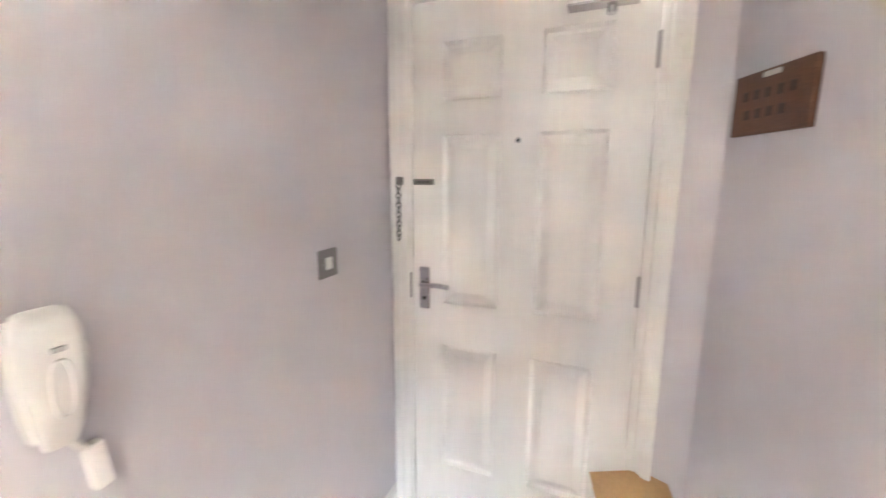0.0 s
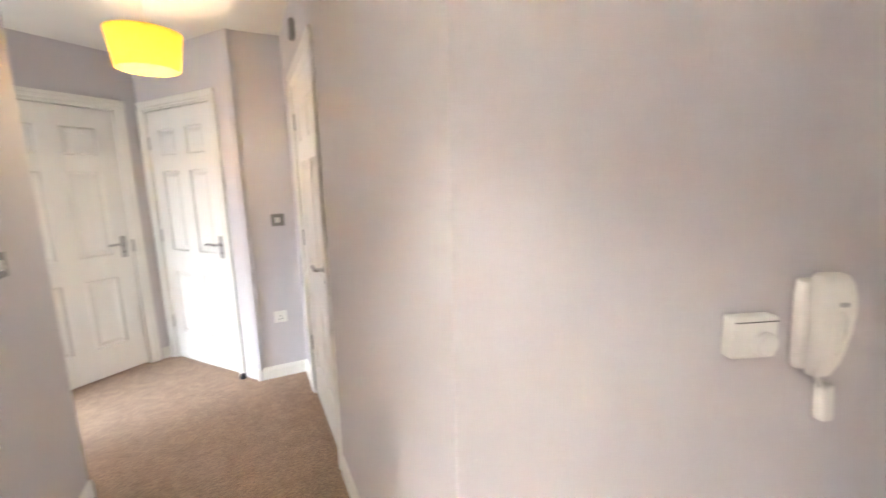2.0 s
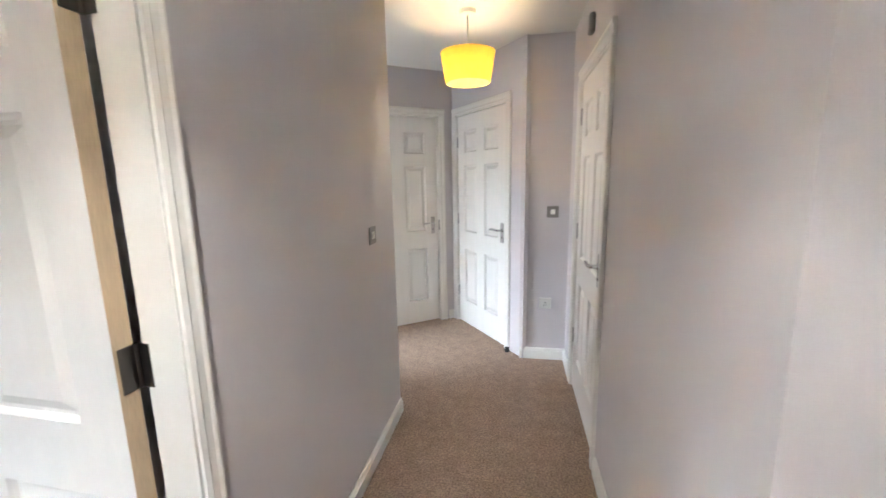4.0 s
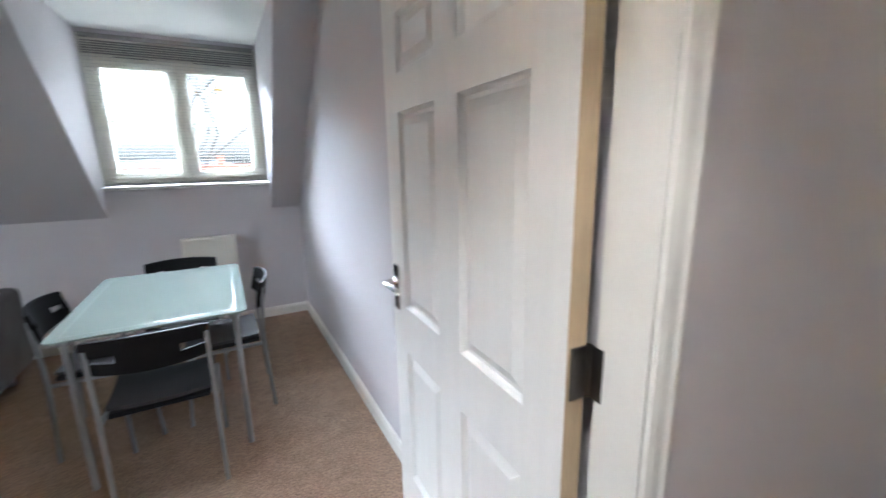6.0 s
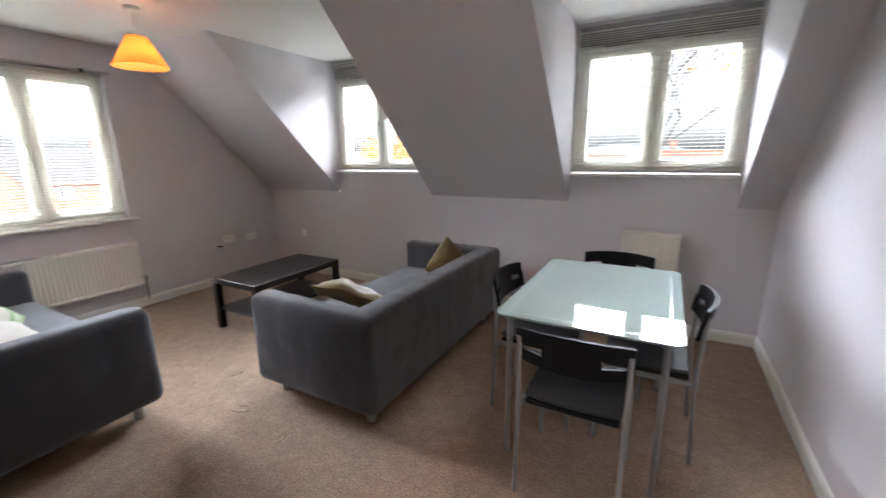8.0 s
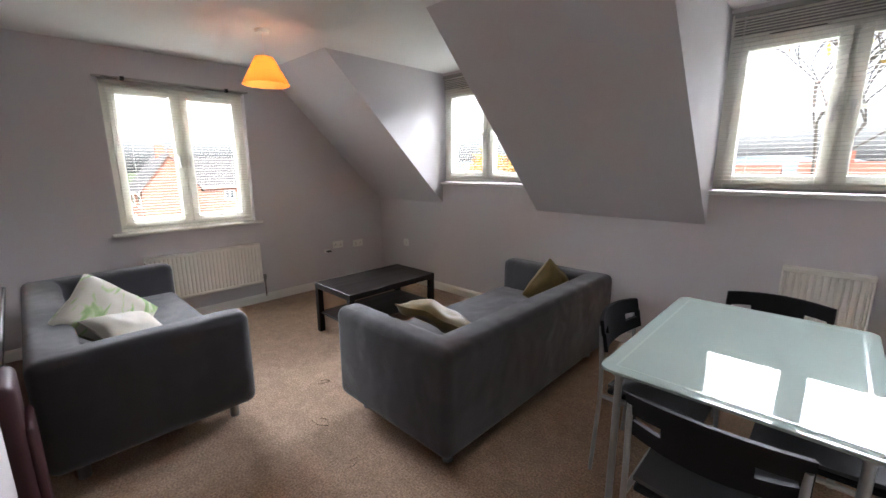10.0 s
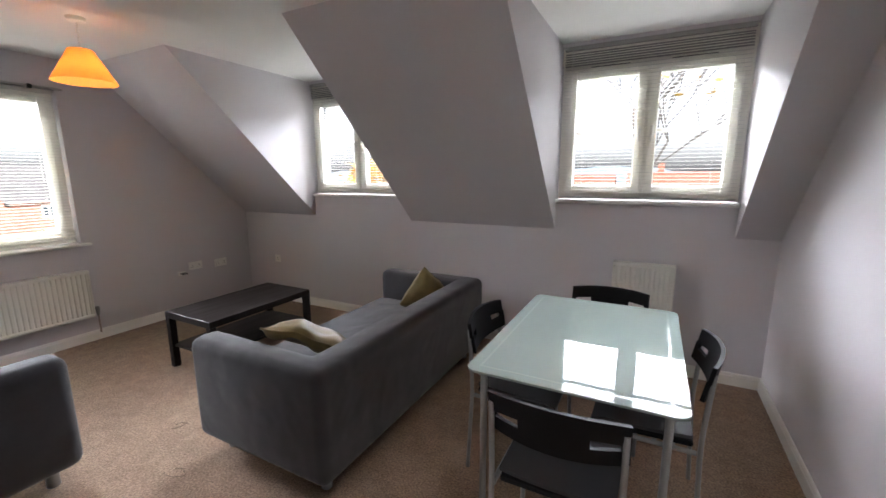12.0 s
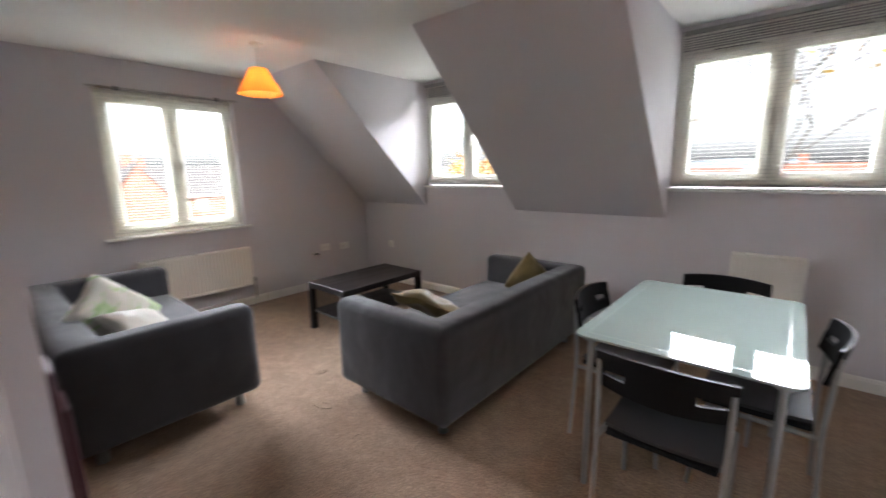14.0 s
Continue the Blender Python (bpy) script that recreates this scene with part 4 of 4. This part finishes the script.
part("rubber_edge", box(-0.44, 0.44, -0.27, 0.27, 0.0, 0.006, bevel=0.002), DARK, mat_ob)

# open cardboard box in the entrance corner
CARD = shader("corrugated_card", (0.46, 0.29, 0.14), 0.85, grain=0.06, grain_scale=80, mottle=0.1, mottle_scale=5, bump=0.1, bump_scale=120)
carton = thing("cardboard_box", pose(0.865, 1.20, 0, 0, 0, 4), "open brown cardboard box with torn flaps", "box")
for s in ((-0.13, 0.13, -0.15, -0.146), (-0.13, 0.13, 0.146, 0.15), (-0.13, -0.126, -0.146, 0.146), (0.126, 0.13, -0.146, 0.146)):
    part("side", box(*s, 0.0, 0.36), CARD, carton)
part("bottom", box(-0.126, 0.126, -0.146, 0.146, 0.0, 0.006), CARD, carton)
part("flap", box(-0.125, 0.125, 0, 0.004, 0, 0.12), CARD, carton, m=pose(0, 0.15, 0.36, -55))
part("flap", box(-0.11, 0.125, 0, 0.004, 0, 0.09), CARD, carton, m=pose(0, -0.15, 0.36, 70))
part("flap", box(0, 0.004, -0.145, 0.12, 0, 0.13), CARD, carton, m=pose(-0.13, 0, 0.36, 0, -20, 0))

# unseen pendant added to carry the entrance's extra light
pendant(pose(*ADDED_LOBBY_LAMP, CEIL), "added lobby pendant, out of view, with a lit white drum shade", 0.165, 0.135, 0.25, 0.41, WHITE_SHADE)


# ---- cushions on the second sofa, and what is kept behind it ----
def printed(name, ground_colour, leaf_colours):
    """Cotton with a loose leaf print."""
    m = bpy.data.materials.new(name)
    m.use_nodes = True
    nt = m.node_tree
    b = nt.nodes["Principled BSDF"]
    b.inputs["Roughness"].default_value = 0.9
    tc, mp = nt.nodes.new("ShaderNodeTexCoord"), nt.nodes.new("ShaderNodeMapping")
    mp.inputs["Scale"].default_value = (5, 13, 4)
    mp.inputs["Rotation"].default_value = (0, 0, 0.7)
    no, ramp = nt.nodes.new("ShaderNodeTexNoise"), nt.nodes.new("ShaderNodeValToRGB")
    no.inputs["Scale"].default_value, no.inputs["Detail"].default_value, no.inputs["Distortion"].default_value = 1.0, 2.0, 1.2
    nt.links.new(tc.outputs["Object"], mp.inputs[0])
    nt.links.new(mp.outputs[0], no.inputs["Vector"])
    nt.links.new(no.outputs["Fac"], ramp.inputs[0])
    el = ramp.color_ramp.elements
    el[0].position, el[0].color = 0.53, (*ground_colour, 1)
    el[1].position, el[1].color = 0.56, (*leaf_colours[0], 1)
    e = el.new(0.64)
    e.color = (*leaf_colours[1], 1)
    nt.links.new(ramp.outputs[0], b.inputs["Base Color"])
    return m


LEAFY = printed("leaf_print_cotton", (0.52, 0.50, 0.44), ((0.42, 0.50, 0.30), (0.24, 0.36, 0.16)))
LINEN = shader("cream_linen", (0.50, 0.48, 0.43), 0.9, grain=0.06, mottle=0.05, bump=0.2, bump_scale=300)
scatter("cushion", pose(3.02, -1.60, 0.61, 0, 0, -50) @ pose(0, 0, 0, 50) @ pose(0, 0, 0, 0, 0, 30), "cream cotton cushion with a green leaf print", LEAFY, 0.43, 0.07)
scatter("cushion", pose(2.78, -1.66, 0.57, 12, -24, 20), "cream linen cushion lying by the sofa arm", LINEN, 0.33, 0.05, 0.02)
CASE_RED = shader("dark_red_nylon", (0.035, 0.004, 0.007), 0.6, grain=0.1, grain_scale=300, bump=0.2, bump_scale=300)
case_ob = thing("suitcase", pose(2.18, -1.12, 0), "dark red upright suitcase standing behind the sofa", "suitcase")
part("shell", box(-0.14, 0.14, -0.11, 0.11, 0.03, 0.70, bevel=0.035, segments=4), CASE_RED, case_ob, smooth=True)
part("pocket", box(-0.115, 0.115, -0.135, -0.10, 0.08, 0.52, bevel=0.02, segments=3), CASE_RED, case_ob, smooth=True)
part("handle", tube([(-0.06, 0, 0.695)] + bend((-0.06, 0, 0.69), (-0.06, 0, 0.74), (0.06, 0, 0.74), 0.02) + bend((-0.06, 0, 0.74), (0.06, 0, 0.74), (0.06, 0, 0.69), 0.02) + [(0.06, 0, 0.695)], 0.008, 10), DARK, case_ob)
for x in (-0.1, 0.1):
    part("wheel", lathe([(0.025, -0.012), (0.027, 0), (0.025, 0.012)], 16), DARK, case_ob, m=pose(x, 0.07, 0.027, 0, 90, 0))
    part("foot", lathe([(0.016, 0), (0.016, 0.035)], 12), DARK, case_ob, m=pose(x, -0.08, 0))
airer = thing("clothes_airer", pose(2.95, -1.06, 0, 10, 0, 0), "folded grey metal clothes airer behind the sofa", "clothes airer")
for x in (-0.55, 0.55):
    part("upright", tube([(x, 0, 0.0), (x, 0, 0.78)], 0.009, 8), SILVER, airer)
for k in range(8):
    part("rail", tube([(-0.55, 0, 0.1 + 0.095 * k), (0.55, 0, 0.1 + 0.095 * k)], 0.005, 8), SILVER, airer)

# dark scuff marks in the pile near the sofas, added as thin raised loops
SCUFF = shader("carpet_scuff", (0.12, 0.09, 0.068), 0.9)
for x, y, turn, size in ((2.03, -2.36, 20, 0.05), (2.42, -2.60, 70, 0.035), (1.62, -2.30, 120, 0.03)):
    pts = [(size * math.cos(a) * (1 + 0.3 * math.sin(3 * a)), size * 0.6 * math.sin(a), 0.002) for a in (0.2 + 5.2 * i / 16 for i in range(17))]
    tagged(part("scuff_mark", tube(pts, 0.0013, 5), SCUFF, m=pose(x, y, 0, 0, 0, turn)), "dark curved scuff mark on the carpet", "thread")

# ---- outside ----
LAND = -5.0
GRASS = shader("lawn", (0.06, 0.085, 0.03), 0.95, grain=0.3, mottle=0.3, mottle_scale=0.2)
BRICK = shader("red_brick", (0.30, 0.115, 0.075), 0.9, grain=0.07, grain_scale=9, mottle=0.12, mottle_scale=0.8, stretch=(1, 1, 3))
SLATE = shader("grey_roof_tile", (0.075, 0.07, 0.07), 0.8, grain=0.15, grain_scale=5, mottle=0.15)
CLAY = shader("clay_roof_tile", (0.17, 0.06, 0.035), 0.85, grain=0.15, grain_scale=5, mottle=0.18)
DARK_GLASS = shader("far_window_glass", (0.04, 0.05, 0.06), 0.1)
BARK = shader("bark", (0.08, 0.065, 0.055), 0.95, grain=0.2, grain_scale=30, bump=0.5, bump_scale=40)
tagged(part("ground", box(-600, 600, -600, 600, LAND - 0.3, LAND), GRASS), "grass and gardens below the flat", "ground", kind="structure")
tagged(part("road", box(22, 28, -80, 80, LAND + 0.004, LAND + 0.03), shader("asphalt", (0.05, 0.05, 0.052), 0.9, grain=0.2, mottle=0.15)), "grey asphalt street below the gable", "road", kind="structure")


def house(m, w, depth, eave, ridge, roof_mat, label, bays=3, chimneys=(0.2,)):
    """A brick house; its front looks to -y, its ridge runs along x."""
    ob = thing("house", m, label, "house", "houses beyond the gardens")
    prof = [(0, 0), (depth, 0), (depth, eave), (depth / 2, ridge), (0, eave)]
    part("wall", prism(prof, 0, w, "x"), BRICK, ob)
    o = 0.35
    k = (ridge - eave) / (depth / 2)
    roof = prism([(-o, eave - k * o), (depth / 2, ridge), (depth + o, eave - k * o), (depth + o, eave - k * o + 0.2), (depth / 2, ridge + 0.22), (-o, eave - k * o + 0.2)], -0.25, w + 0.25, "x")
    rf = part("roof", roof, roof_mat, ob)
    for c in chimneys:
        part("chimney", box(w * c - 0.35, w * c + 0.35, depth / 2 - 0.4, depth / 2 + 0.4, ridge - 0.6, ridge + 1.2), BRICK, rf)
    part("gutter", box(-0.25, w + 0.25, -o - 0.1, -o, eave - k * o - 0.02, eave - k * o + 0.12), UPVC, rf)
    pitch = w / bays
    for i in range(bays):
        for z in (1.0, 3.5):
            x = pitch * (i + 0.5)
            if z < 2 and i == bays // 2:
                part("door", box(x - 0.45, x + 0.45, -0.06, 0.05, 0.0, 2.1), UPVC, ob)
                continue
            win = part("window", box(x - 0.6, x + 0.6, -0.05, 0.06, z, z + 1.25), UPVC, ob)
            for dx in (-0.29, 0.29):
                part("pane", box(x + dx - 0.22, x + dx + 0.22, -0.065, -0.045, z + 0.12, z + 1.13), DARK_GLASS, win)
            part("sill", box(x - 0.68, x + 0.68, -0.12, 0.0, z - 0.1, z), UPVC, win)
    return ob


FACE_W = pose(0, 0, 0, 0, 0, -90)
house(pose(58, -14.5, LAND - 1.3) @ FACE_W, 16, 8, 5.4, 8.8, SLATE, "red brick house with a grey tiled roof across the street", 4, (0.06, 0.7))
house(pose(60, -10.2, LAND - 1.3) @ pose(0, 0, 0, 0, 0, 180), 7, 5.6, 5.4, 9.0, SLATE, "red brick gabled house across the street", 2, (0.5,))
house(pose(66, 8, LAND - 1.3) @ FACE_W, 10, 8, 5.2, 8.2, SLATE, "red brick house behind the street trees", 3, (0.3,))
for k in range(7):
    x = 26 - 11.5 * k
    house(pose(x, -52 - 3 * (k % 2), LAND - 2.2) @ pose(0, 0, 0, 0, 0, 180), 9.5, 8, 5.2, 8.0 + 0.3 * (k % 3), CLAY if k % 3 else SLATE, "far red brick house seen over gardens", 3, (0.15 + 0.1 * (k % 4),))
bm = bmesh.new()
rows = []
for i in range(80):
    x = -400 + 10 * i
    h = 9 + 7 * noise.noise(Vector((x * 0.012, 0.3, 0))) + 2.5 * noise.noise(Vector((x * 0.11, 1.3, 0)))
    rows.append((bm.verts.new((x, -320, LAND)), bm.verts.new((x, -330, LAND + h)), bm.verts.new((x, -380, LAND))))
for a, b in zip(rows, rows[1:]):
    for k in range(2):
        bm.faces.new((a[k], b[k], b[k + 1], a[k + 1]))
tagged(part("far_woods", bm, shader("far_wood_haze", (0.13, 0.16, 0.19), 0.95, mottle=0.15, mottle_scale=0.05)), "blue-grey wooded rise on the horizon", "woods", kind="stuff")


def tree(m, label, height, seed, leaves, material, spread=0.55, depth=5, thin=0.62, girth=0.012):
    """A trunk that forks into ever thinner limbs, with small leaves round the outer twigs."""
    rng = random.Random(seed)
    ob = thing("tree", m, label, "tree")
    limbs, tips = bmesh.new(), []

    def grow(p, way, length, r, level, into):
        pts = [p]
        for i in range(4):
            way = (way + Vector((rng.uniform(-1, 1), rng.uniform(-1, 1), rng.uniform(-0.4, 0.8))) * 0.16).normalized()
            pts.append(pts[-1] + way * length / 4)
        join(into, tube(pts, r, 6 if level < 3 else 4))
        if level >= depth:
            tips.extend(pts[1:])
            return
        for i in range(3 if level < 3 else 2):
            q = pts[-1] if i == 0 else pts[rng.randint(2, 4)]
            side = Vector((rng.uniform(-1, 1), rng.uniform(-1, 1), rng.uniform(0.0, 0.5))).normalized()
            grow(q, (way * (1 - spread) + side * spread).normalized(), length * rng.uniform(0.66, 0.84), r * thin, level + 1, into)

    base = bmesh.new()
    grow(Vector((0, 0, height * 0.27)), Vector((0.05, 0.02, 1)).normalized(), height * 0.22, height * girth, 1, limbs)
    part("trunk", join(base, tube([(0, 0, 0), (0.02, 0, height * 0.12), (0, 0, height * 0.27)], height * girth * 1.33, 10)), BARK, ob)
    part("limbs", limbs, BARK, ob)
    if leaves:
        crown = bmesh.new()
        for k in range(leaves):
            p = rng.choice(tips) + Vector((rng.gauss(0, 1), rng.gauss(0, 1), rng.gauss(0, 1))) * height * 0.022
            a, b2 = Vector((rng.gauss(0, 1), rng.gauss(0, 1), rng.gauss(0, 1))).normalized(), Vector((rng.gauss(0, 1), rng.gauss(0, 1), rng.gauss(0, 1))).normalized()
            s = height * rng.uniform(0.008, 0.017)
            crown.faces.new([crown.verts.new(p + s * v) for v in (a, b2 * 0.6, -a, -b2 * 0.6)])
        part("crown", crown, material, ob)
    return ob


AUTUMN = shader("autumn_leaves", (0.36, 0.15, 0.02), 0.8, mottle=0.3, mottle_scale=1.0, second=(0.40, 0.24, 0.03))
GREEN = shader("green_leaves", (0.09, 0.12, 0.03), 0.8, mottle=0.3, mottle_scale=1.0, second=(0.14, 0.13, 0.04))
tree(pose(0.3, -16.5, LAND), "bare winter tree outside the dormer window", 12.0, 5, 110, AUTUMN, 0.5, 7, 0.78, 0.0042)
tree(pose(9.5, -17, LAND), "autumn tree with orange leaves outside the dormer", 9.0, 8, 2600, AUTUMN)
tree(pose(24, 0.5, LAND), "green tree beyond the gable window", 7.0, 11, 2600, GREEN)
tree(pose(30, 6.5, LAND), "green tree beyond the gable window", 8.0, 12, 2600, GREEN)
